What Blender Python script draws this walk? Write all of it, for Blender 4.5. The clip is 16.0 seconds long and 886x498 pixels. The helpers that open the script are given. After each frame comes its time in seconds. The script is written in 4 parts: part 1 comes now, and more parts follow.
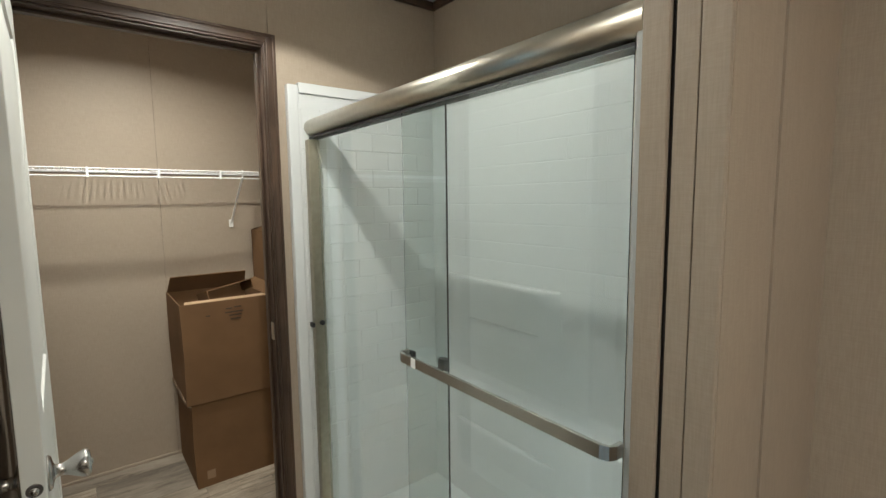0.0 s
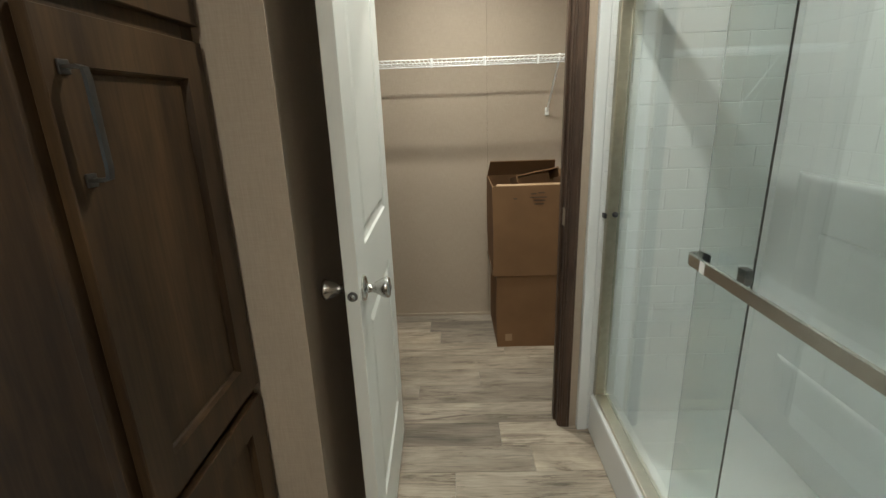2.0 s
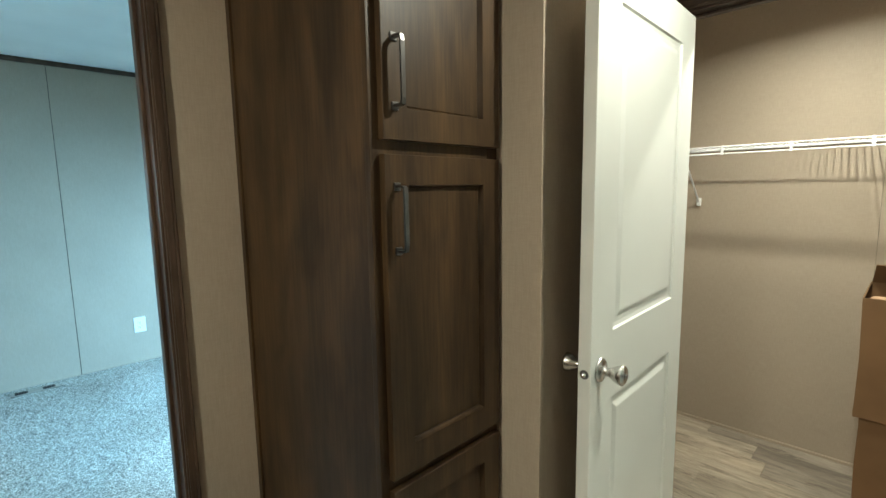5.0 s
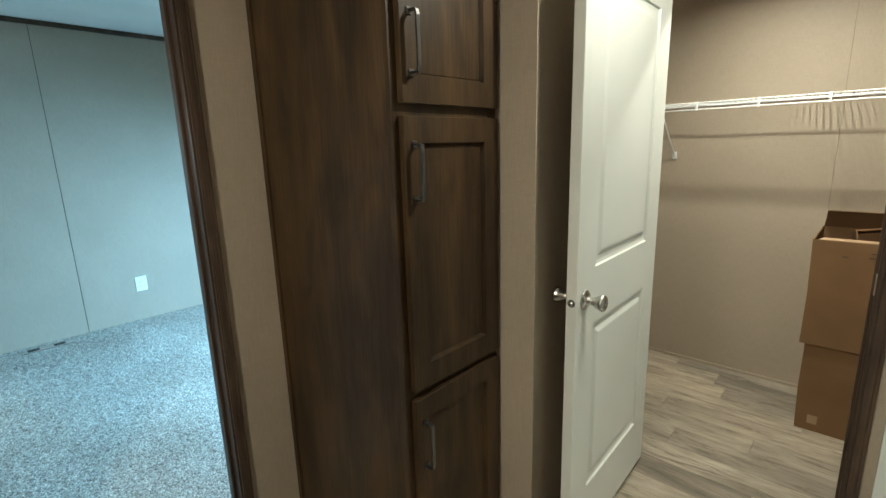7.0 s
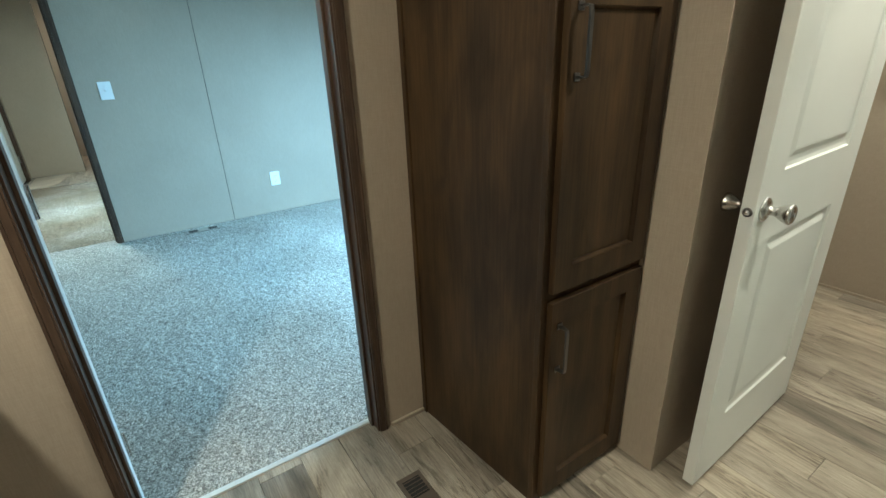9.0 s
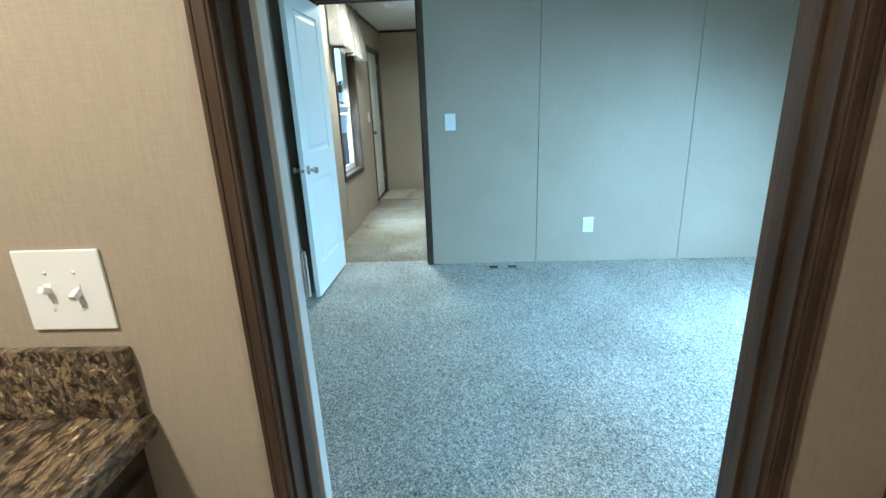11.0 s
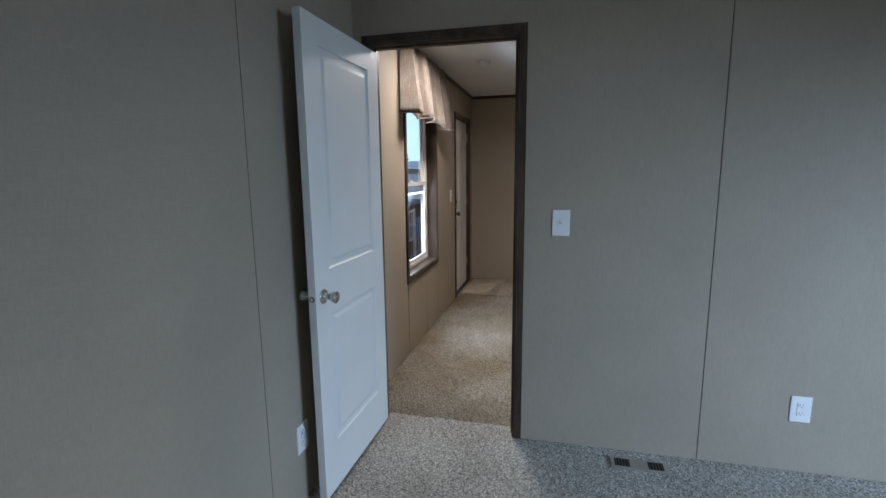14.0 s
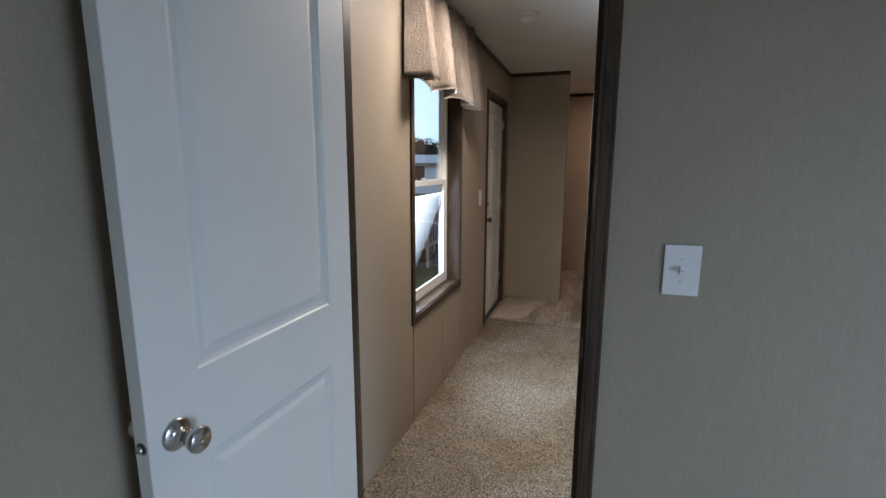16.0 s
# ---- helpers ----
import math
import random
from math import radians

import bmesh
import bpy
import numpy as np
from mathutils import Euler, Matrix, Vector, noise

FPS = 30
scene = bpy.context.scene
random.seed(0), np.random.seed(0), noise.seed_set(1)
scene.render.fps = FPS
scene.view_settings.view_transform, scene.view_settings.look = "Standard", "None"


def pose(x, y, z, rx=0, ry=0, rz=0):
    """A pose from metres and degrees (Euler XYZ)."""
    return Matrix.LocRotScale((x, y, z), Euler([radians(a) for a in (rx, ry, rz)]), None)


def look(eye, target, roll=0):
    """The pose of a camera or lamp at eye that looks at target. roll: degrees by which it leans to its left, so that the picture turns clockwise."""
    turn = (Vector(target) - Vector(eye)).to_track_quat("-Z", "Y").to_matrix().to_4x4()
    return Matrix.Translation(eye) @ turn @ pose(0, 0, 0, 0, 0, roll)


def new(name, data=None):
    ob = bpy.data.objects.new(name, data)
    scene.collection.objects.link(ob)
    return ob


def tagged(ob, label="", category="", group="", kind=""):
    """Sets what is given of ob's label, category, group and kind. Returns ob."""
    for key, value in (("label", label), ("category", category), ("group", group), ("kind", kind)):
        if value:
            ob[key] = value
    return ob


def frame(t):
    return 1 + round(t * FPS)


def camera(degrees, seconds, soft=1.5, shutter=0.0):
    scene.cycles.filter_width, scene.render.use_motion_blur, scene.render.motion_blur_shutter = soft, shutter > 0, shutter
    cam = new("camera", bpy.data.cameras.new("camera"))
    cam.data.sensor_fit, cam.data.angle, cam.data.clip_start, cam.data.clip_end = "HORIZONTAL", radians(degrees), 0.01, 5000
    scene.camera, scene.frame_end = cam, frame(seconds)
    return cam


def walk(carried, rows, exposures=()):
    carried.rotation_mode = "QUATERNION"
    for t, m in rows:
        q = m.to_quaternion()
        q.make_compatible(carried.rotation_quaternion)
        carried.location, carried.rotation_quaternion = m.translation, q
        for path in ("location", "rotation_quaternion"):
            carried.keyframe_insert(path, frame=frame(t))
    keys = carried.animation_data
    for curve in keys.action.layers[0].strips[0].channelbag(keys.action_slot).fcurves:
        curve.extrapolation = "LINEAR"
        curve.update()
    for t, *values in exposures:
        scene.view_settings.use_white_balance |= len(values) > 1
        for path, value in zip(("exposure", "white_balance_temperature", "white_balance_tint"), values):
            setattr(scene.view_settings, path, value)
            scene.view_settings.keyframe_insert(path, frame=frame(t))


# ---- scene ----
cam = camera(86.9, 16.0)
EXPOSURES = [(0, -0.32, 6000, 12), (1.5, -0.42, 5950, 11), (3.0, -0.04, 6200, 6), (4.5, 0.15, 6200, 4), (6.8, -0.06, 6250, 5), (8.5, -0.02, 6250, 5), (10.2, 0.11, 6250, 5), (12.3, -0.73, 6050, 25), (13.2, -1.10, 6850, 34), (14.5, -1.21, 7900, 39), (16.0, -1.28, 8150, 40)]
PATH = [
    (0, (0.377, 0.241, 1.476), (1.592, 1.816, 1.266), -0.7),
    (0.5, (0.428, 0.277, 1.449), (1.438, 1.971, 1.114), -0.4),
    (1, (0.423, 0.31, 1.418), (1.123, 2.132, 0.979), -1.0),
    (1.5, (0.462, 0.304, 1.399), (0.769, 2.213, 0.888), -1.9),
    (2, (0.527, 0.286, 1.39), (0.466, 2.2, 0.813), -2.1),
    (2.5, (0.564, 0.283, 1.367), (0.183, 2.141, 0.733), -3.6),
    (3, (0.578, 0.317, 1.337), (-0.071, 2.083, 0.657), -3.9),
    (3.5, (0.624, 0.349, 1.339), (-0.3, 2.004, 0.701), -3.0),
    (4, (0.68, 0.332, 1.379), (-0.471, 1.915, 0.964), -3.5),
    (4.5, (0.744, 0.3, 1.417), (-0.576, 1.772, 1.115), -2.5),
    (4.7, (0.79, 0.279, 1.437), (-0.614, 1.679, 1.184), -1.0),
    (6.8, (0.929, 0.057, 1.47), (-0.457, 1.455, 1.119), -1.3),
    (7, (0.921, 0.056, 1.449), (-0.414, 1.482, 1.02), -1.7),
    (7.5, (0.909, 0.051, 1.423), (-0.279, 1.565, 0.878), -2.0),
    (8, (0.891, 0.052, 1.402), (-0.246, 1.569, 0.764), -2.0),
    (8.5, (0.85, 0.047, 1.37), (-0.473, 1.337, 0.606), -2.5),
    (9, (0.791, 0.033, 1.371), (-0.752, 1.048, 0.604), -2.3),
    (9.5, (0.672, 0.07, 1.379), (-1.07, 0.748, 0.667), -2.1),
    (10, (0.509, 0.142, 1.403), (-1.345, 0.472, 0.728), -2.9),
    (10.2, (0.427, 0.138, 1.394), (-1.446, 0.348, 0.726), -3.1),
    (12.3, (-0.517, 0.067, 1.358), (-2.43, -0.236, 0.858), -0.4),
    (12.5, (-0.616, 0.065, 1.367), (-2.532, -0.248, 0.886), 0.1),
    (13, (-0.861, 0.01, 1.418), (-2.812, -0.247, 1.058), 0.6),
    (13.5, (-1.104, -0.009, 1.432), (-3.045, -0.329, 1.071), -0.3),
    (14, (-1.381, -0.01, 1.471), (-3.298, -0.479, 1.146), -0.6),
    (14.5, (-1.628, -0.055, 1.452), (-3.52, -0.594, 1.096), -0.8),
    (15, (-1.931, -0.13, 1.478), (-3.83, -0.654, 1.133), -0.6),
    (15.5, (-2.198, -0.168, 1.466), (-4.097, -0.671, 1.088), -0.2),
    (16, (-2.501, -0.211, 1.473), (-4.375, -0.818, 1.125), 0.2),
]
walk(cam, [(t, look(eye, target, roll)) for t, eye, target, roll in PATH], EXPOSURES)

# ---- world, sun, lamps ----
world = bpy.data.worlds.new("world")
scene.world = world
world.use_nodes = True
sky = world.node_tree.nodes.new("ShaderNodeTexSky")
sky.sky_type = "NISHITA"
sky.sun_disc = False
sky.sun_elevation, sky.sun_rotation = radians(48), radians(90)
world.node_tree.links.new(sky.outputs[0], world.node_tree.nodes["Background"].inputs[0])
world.node_tree.nodes["Background"].inputs[1].default_value = 0.15
sun = new("sun", bpy.data.lights.new("sun", "SUN"))
sun.data.energy, sun.data.angle, sun.data.color = 4.4, radians(3), (0.20, 0.60, 1.0)
sun.matrix_basis = look((10, 0.0, 11), (0, 0, 0))


def lamp(name, where, target, watts, size, colour, shape="DISK", size_y=None, spread=180):
    light = bpy.data.lights.new(name, "AREA")
    light.energy, light.size, light.color, light.shape = watts, size, colour, shape
    if size_y:
        light.size_y = size_y
    light.spread = radians(spread)
    ob = new(name, light)
    ob.matrix_basis = look(where, target)
    return ob


WARM = (0.985, 0.945, 0.795)
DAY = (0.32, 0.668, 1.0)
bulb = new("lamp_bath", bpy.data.lights.new("lamp_bath", "SPOT"))
bulb.data.spot_size, bulb.data.spot_blend = radians(150), 0.12
bulb.data.energy, bulb.data.shadow_soft_size, bulb.data.color = 44, 0.018, WARM
bulb.matrix_basis = pose(0.765, 1.43, 2.285)
lamp("lamp_vanity", (0.30, -0.72, 2.372), (0.30, -0.719, 0), 36, 0.11, WARM)
lamp("lamp_closet", (0.56, 2.54, 2.372), (0.56, 2.541, 0), 23, 0.055, WARM, spread=158)
lamp("lamp_living", (-4.97, -0.645, 2.425), (-4.97, -0.644, 0), 60, 0.3, (0.80, 0.96, 0.92), spread=165)
lamp("daylight_living", (-5.30, -1.225, 1.35), (-5.30, 0.0, 0.9), 85, 0.8, (0.44, 0.77, 1.0), "RECTANGLE", 1.3, 150)
lamp("lamp_kitchen", (-8.5, 0.3, 2.42), (-8.5, 0.301, 0), 20, 0.13, (1.0, 0.88, 0.74))
lamp("daylight_bedroom", (-1.55, 3.29, 1.30), (-2.6, 1.5, -0.55), 215, 1.3, DAY, "RECTANGLE", 1.3, 117)

# ---- materials ----


def material(name, rough=0.5, metal=0.0, spec=0.5):
    m = bpy.data.materials.new(name)
    m.use_nodes = True
    b = m.node_tree.nodes["Principled BSDF"]
    b.inputs["Roughness"].default_value = rough
    b.inputs["Metallic"].default_value = metal
    b.inputs["Specular IOR Level"].default_value = spec
    return m, m.node_tree.nodes, m.node_tree.links, b


def tex(nodes, links, kind, scale, stretch=(1, 1, 1), seeded=False, **values):
    co = nodes.new("ShaderNodeTexCoord")
    mp = nodes.new("ShaderNodeMapping")
    mp.inputs["Scale"].default_value = stretch
    links.new(co.outputs["Object"], mp.inputs["Vector"])
    if seeded:
        info = nodes.new("ShaderNodeObjectInfo")
        mul = nodes.new("ShaderNodeMath")
        mul.operation = "MULTIPLY"
        mul.inputs[1].default_value = 57.0
        links.new(info.outputs["Random"], mul.inputs[0])
        links.new(mul.outputs[0], mp.inputs["Location"])
    n = nodes.new(kind)
    n.inputs["Scale"].default_value = scale
    for key, v in values.items():
        n.inputs[key].default_value = v
    links.new(mp.outputs[0], n.inputs["Vector"])
    return n


def ramp(nodes, links, src, stops):
    r = nodes.new("ShaderNodeValToRGB")
    while len(r.color_ramp.elements) < len(stops):
        r.color_ramp.elements.new(0.5)
    for e, (p, c) in zip(r.color_ramp.elements, stops):
        e.position, e.color = p, (*c, 1)
    links.new(src, r.inputs[0])
    return r


def mixed(nodes, links, a, b, fac, mode="MULTIPLY"):
    n = nodes.new("ShaderNodeMix")
    n.data_type, n.blend_type = "RGBA", mode
    if isinstance(fac, float):
        n.inputs["Factor"].default_value = fac
    else:
        links.new(fac, n.inputs["Factor"])
    for sock, v in ((n.inputs["A"], a), (n.inputs["B"], b)):
        if isinstance(v, tuple):
            sock.default_value = (*v, 1)
        else:
            links.new(v, sock)
    return n.outputs["Result"]


def bump(nodes, links, b, src, strength, distance):
    n = nodes.new("ShaderNodeBump")
    n.inputs["Strength"].default_value, n.inputs["Distance"].default_value = strength, distance
    links.new(src, n.inputs["Height"])
    links.new(n.outputs[0], b.inputs["Normal"])


def plain(name, colour, rough=0.5, metal=0.0, spec=0.5, vary=0.12, scale=9.0, relief=0.0):
    m, n, l, b = material(name, rough, metal, spec)
    t = tex(n, l, "ShaderNodeTexNoise", scale, Detail=6.0)
    lo = tuple(c * (1 - vary) for c in colour)
    hi = tuple(min(1, c * (1 + vary)) for c in colour)
    r = ramp(n, l, t.outputs[0], [(0.3, lo), (0.7, hi)])
    l.new(r.outputs[0], b.inputs["Base Color"])
    if relief:
        f = tex(n, l, "ShaderNodeTexNoise", scale * 30, Detail=3.0)
        bump(n, l, b, f.outputs[0], relief, 0.001)
    return m


def linen(name, colour):
    """Vinyl-faced wall board with a woven print."""
    m, n, l, b = material(name, 0.55, 0, 0.35)
    v = tex(n, l, "ShaderNodeTexNoise", 1.0, (420, 420, 26), Detail=3.0)
    h = tex(n, l, "ShaderNodeTexNoise", 1.0, (38, 38, 600), Detail=3.0)
    big = tex(n, l, "ShaderNodeTexNoise", 1.3, Detail=4.0)
    a = ramp(n, l, v.outputs[0], [(0.36, (0.78, 0.77, 0.75)), (0.64, (1.12, 1.12, 1.13))])
    c = ramp(n, l, h.outputs[0], [(0.36, (0.82, 0.81, 0.80)), (0.64, (1.1, 1.1, 1.1))])
    d = ramp(n, l, big.outputs[0], [(0.3, tuple(x * 0.93 for x in colour)), (0.7, tuple(x * 1.06 for x in colour))])
    one = mixed(n, l, d.outputs[0], a.outputs[0], 0.26)
    two = mixed(n, l, one, c.outputs[0], 0.24)
    l.new(two, b.inputs["Base Color"])
    s = mixed(n, l, a.outputs[0], c.outputs[0], 1.0)
    bump(n, l, b, s, 0.25, 0.0006)
    return m


def wood(name, dark, light, along=2, rough=0.45, seeded=False, fine=1.0):
    m, n, l, b = material(name, rough, 0, 0.28)
    st = [16.0, 16.0, 16.0]
    st[along] = 1.9
    sf = [150.0, 150.0, 150.0]
    sf[along] = 7.0
    g = tex(n, l, "ShaderNodeTexNoise", 0.55 * fine, tuple(st), seeded, Detail=7.0, Distortion=0.7)
    f = tex(n, l, "ShaderNodeTexNoise", 1.0, tuple(sf), seeded, Detail=3.0)
    k = tex(n, l, "ShaderNodeTexNoise", 10.0, (1, 1, 0.35), seeded, Detail=9.0, Distortion=0.8)
    r = ramp(n, l, g.outputs[0], [(0.3, dark), (0.7, light)])
    q = ramp(n, l, f.outputs[0], [(0.36, (0.80, 0.79, 0.78)), (0.62, (1.09, 1.09, 1.09))])
    w = ramp(n, l, k.outputs[0], [(0.32, (0.68, 0.665, 0.65)), (0.5, (1.0, 1.0, 1.0)), (0.70, (1.26, 1.22, 1.13))])
    one = mixed(n, l, r.outputs[0], q.outputs[0], 1.0)
    l.new(mixed(n, l, one, w.outputs[0], 1.0), b.inputs["Base Color"])
    bump(n, l, b, f.outputs[0], 0.15, 0.0008)
    return m


def plank_vinyl(name):
    """Rustic oak print: soft broad tone, long fine grain, dark cracks along the board."""
    m, n, l, b = material(name, 0.42, 0, 0.4)
    g = tex(n, l, "ShaderNodeTexNoise", 1.0, (1.6, 6.0, 6.0), True, Detail=10.0, Distortion=0.5, Roughness=0.68)
    f = tex(n, l, "ShaderNodeTexNoise", 1.0, (7, 190, 190), True, Detail=7.0, Roughness=0.75)
    k = tex(n, l, "ShaderNodeTexNoise", 1.0, (2.2, 20, 20), True, Detail=12.0, Distortion=0.9, Roughness=0.72)
    cr = tex(n, l, "ShaderNodeTexNoise", 1.0, (1.4, 15, 15), True, Detail=9.0, Distortion=0.5, Roughness=0.7)
    r = ramp(n, l, g.outputs[0], [(0.32, (0.170, 0.143, 0.115)), (0.44, (0.275, 0.236, 0.189)), (0.55, (0.37, 0.318, 0.256)), (0.66, (0.475, 0.413, 0.336))])
    q = ramp(n, l, f.outputs[0], [(0.38, (0.76, 0.75, 0.74)), (0.58, (1.08, 1.08, 1.08))])
    w = ramp(n, l, k.outputs[0], [(0.34, (1.08, 1.08, 1.07)), (0.55, (1, 1, 1)), (0.62, (0.52, 0.50, 0.48)), (0.70, (0.25, 0.23, 0.21))])
    crack = ramp(n, l, cr.outputs[0], [(0.470, (1, 1, 1)), (0.488, (0.30, 0.275, 0.25)), (0.496, (0.42, 0.39, 0.36)), (0.512, (1, 1, 1))])
    patch = tex(n, l, "ShaderNodeTexNoise", 1.0, (3.0, 11, 11), True, Detail=3.0)
    only = ramp(n, l, patch.outputs[0], [(0.50, (0, 0, 0)), (0.62, (0.85, 0.85, 0.85))])
    info = n.new("ShaderNodeObjectInfo")
    t = ramp(n, l, info.outputs["Random"], [(0.0, (0.70, 0.695, 0.70)), (0.3, (0.90, 0.895, 0.89)), (0.75, (1.10, 1.08, 1.05)), (1.0, (1.24, 1.20, 1.13))])
    c = mixed(n, l, r.outputs[0], q.outputs[0], 1.0)
    c = mixed(n, l, c, w.outputs[0], 0.85)
    c = mixed(n, l, c, crack.outputs[0], only.outputs[0])
    l.new(mixed(n, l, c, t.outputs[0], 1.0), b.inputs["Base Color"])
    bump(n, l, b, f.outputs[0], 0.2, 0.0006)
    return m


def carpet_pile(name, dark, light, soil=(0.86, 0.84, 0.82)):
    m, n, l, b = material(name, 0.95, 0, 0.1)
    t = tex(n, l, "ShaderNodeTexNoise", 105.0, Detail=4.0, Distortion=1.3)
    v = tex(n, l, "ShaderNodeTexVoronoi", 120.0)
    big = tex(n, l, "ShaderNodeTexNoise", 1.6, Detail=5.0)
    r = ramp(n, l, t.outputs[0], [(0.38, dark), (0.62, light)])
    q = ramp(n, l, v.outputs["Distance"], [(0.0, (1.15, 1.15, 1.15)), (0.7, (0.58, 0.58, 0.58))])
    w = ramp(n, l, big.outputs[0], [(0.36, soil), (0.62, (1.06, 1.06, 1.06))])
    c = mixed(n, l, r.outputs[0], q.outputs[0], 1.0)
    l.new(mixed(n, l, c, w.outputs[0], 1.0), b.inputs["Base Color"])
    bump(n, l, b, t.outputs[0], 0.9, 0.006)
    return m


def woven(name, colour):
    """Loose basket weave with visible warp and weft."""
    m, n, l, b = material(name, 0.9, 0, 0.1)
    w = tex(n, l, "ShaderNodeTexVoronoi", 1.0, (140, 140, 190))
    t = tex(n, l, "ShaderNodeTexNoise", 1.0, (160, 160, 18), Detail=3.0)
    big = tex(n, l, "ShaderNodeTexNoise", 5.0, Detail=3.0)
    r = ramp(n, l, big.outputs[0], [(0.3, tuple(c * 0.85 for c in colour)), (0.7, tuple(c * 1.12 for c in colour))])
    q = ramp(n, l, w.outputs["Distance"], [(0.1, (1.1, 1.1, 1.1)), (0.7, (0.72, 0.70, 0.69))])
    k = ramp(n, l, t.outputs[0], [(0.4, (0.8, 0.8, 0.8)), (0.6, (1.1, 1.1, 1.1))])
    c = mixed(n, l, r.outputs[0], q.outputs[0], 0.8)
    l.new(mixed(n, l, c, k.outputs[0], 0.8), b.inputs["Base Color"])
    bump(n, l, b, w.outputs["Distance"], 0.6, 0.003)
    return m


def laminate_stone(name):
    """Printed stone: long tan, cream and brown flakes in a dark ground."""
    m, n, l, b = material(name, 0.3, 0, 0.5)
    a = tex(n, l, "ShaderNodeTexNoise", 1.0, (26, 60, 45), Detail=6.0, Distortion=1.6)
    c = tex(n, l, "ShaderNodeTexVoronoi", 1.0, (34, 96, 70))
    f = tex(n, l, "ShaderNodeTexNoise", 1.0, (140, 300, 220), Detail=3.0)
    r = ramp(n, l, a.outputs[0], [(0.33, (0.018, 0.015, 0.013)), (0.45, (0.075, 0.056, 0.04)), (0.53, (0.17, 0.13, 0.088)), (0.60, (0.09, 0.072, 0.058)), (0.70, (0.40, 0.32, 0.21))])
    q = ramp(n, l, c.outputs["Color"], [(0.15, (0.35, 0.32, 0.30)), (0.5, (1.0, 0.96, 0.92)), (0.85, (2.1, 1.85, 1.45))])
    k = ramp(n, l, f.outputs[0], [(0.35, (0.7, 0.7, 0.7)), (0.65, (1.2, 1.2, 1.2))])
    one = mixed(n, l, r.outputs[0], q.outputs[0], 0.9)
    l.new(mixed(n, l, one, k.outputs[0], 0.8), b.inputs["Base Color"])
    return m


def glass(name, tint):
    m = bpy.data.materials.new(name)
    m.use_nodes = True
    n, l = m.node_tree.nodes, m.node_tree.links
    n.clear()
    g = n.new("ShaderNodeBsdfGlass")
    g.inputs["Color"].default_value = (*tint, 1)
    g.inputs["IOR"].default_value = 1.46
    g.inputs["Roughness"].default_value = 0.0
    o = n.new("ShaderNodeOutputMaterial")
    l.new(g.outputs[0], o.inputs[0])
    return m


def glowing(name, colour, strength):
    m, n, l, b = material(name)
    b.inputs["Base Color"].default_value = (0.9, 0.9, 0.9, 1)
    b.inputs["Emission Color"].default_value = (*colour, 1)
    b.inputs["Emission Strength"].default_value = strength
    return m


WALL = linen("wall_linen", (0.392, 0.3230, 0.2505))
GROOVE = plain("groove", (0.05, 0.042, 0.035), 0.8)
CEIL = plain("ceiling_paint", (0.78, 0.78, 0.76), 0.8, scale=3, vary=0.04, relief=0.3)
TRIM = wood("dark_trim", (0.046, 0.029, 0.020), (0.100, 0.064, 0.044), 2, 0.42)
TRIM_H = wood("dark_trim_level", (0.046, 0.029, 0.020), (0.100, 0.064, 0.044), 0, 0.42)
CAB = wood("stained_cabinet", (0.031, 0.0178, 0.0082), (0.073, 0.0423, 0.0187), 2, 0.45)
VAN = wood("stained_vanity", (0.03, 0.021, 0.016), (0.065, 0.045, 0.033), 2, 0.45)
DARK = plain("dark_gap", (0.012, 0.010, 0.009), 0.8)
WHITE = plain("door_paint", (0.71, 0.72, 0.68), 0.48, vary=0.03, scale=3, relief=0.06)
ACRYLIC = plain("white_acrylic", (0.65, 0.668, 0.665), 0.22, vary=0.02, scale=4)
PLASTIC = plain("white_plastic", (0.82, 0.82, 0.80), 0.35, vary=0.02)
NICKEL = plain("brushed_nickel", (0.70, 0.665, 0.57), 0.34, 1.0, vary=0.04, scale=40)
BAR = plain("satin_bar", (0.54, 0.52, 0.475), 0.26, 1.0, vary=0.05, scale=40)
STRIP = plain("bright_strip", (0.80, 0.79, 0.77), 0.42, 0.6, vary=0.06, scale=30)
OLIVE = plain("olive_nickel", (0.36, 0.335, 0.26), 0.38, 0.9, vary=0.08, scale=40)
STEEL = plain("satin_steel", (0.55, 0.54, 0.52), 0.26, 1.0, vary=0.08, scale=40)
PEWTER = plain("pewter", (0.20, 0.19, 0.185), 0.36, 1.0, vary=0.2, scale=50)
PULL = plain("polished_nickel", (0.15, 0.145, 0.14), 0.28, 1.0, vary=0.05, scale=50)
RUBBER = plain("black_rubber", (0.012, 0.012, 0.013), 0.5)
WIRE = plain("white_wire", (0.80, 0.80, 0.79), 0.4, vary=0.03)
BOARD = plain("cardboard", (0.175, 0.099, 0.048), 0.85, spec=0.2, vary=0.10, scale=6, relief=0.15)
BOARD_PALE = plain("pale_cardboard", (0.40, 0.27, 0.165), 0.85, spec=0.2, vary=0.1, scale=30)
TAPE = plain("packing_tape", (0.33, 0.22, 0.13), 0.25, vary=0.06)
INK = plain("carton_ink", (0.075, 0.045, 0.026), 0.8)
PLANK = plank_vinyl("plank_vinyl")
CARPET = carpet_pile("carpet_pile", (0.22, 0.203, 0.175), (0.82, 0.762, 0.672))
# Same carpet as the bedroom's; the living room's dimmer light is in the colour.
WORN_DIM = carpet_pile("worn_carpet_dim", (0.135, 0.114, 0.088), (0.54, 0.475, 0.39), (0.72, 0.62, 0.51))
STONE = laminate_stone("speckled_laminate")
GLASS = glass("shower_glass", (0.938, 0.966, 0.960))
PANE = glass("window_glass", (0.98, 0.99, 0.99))
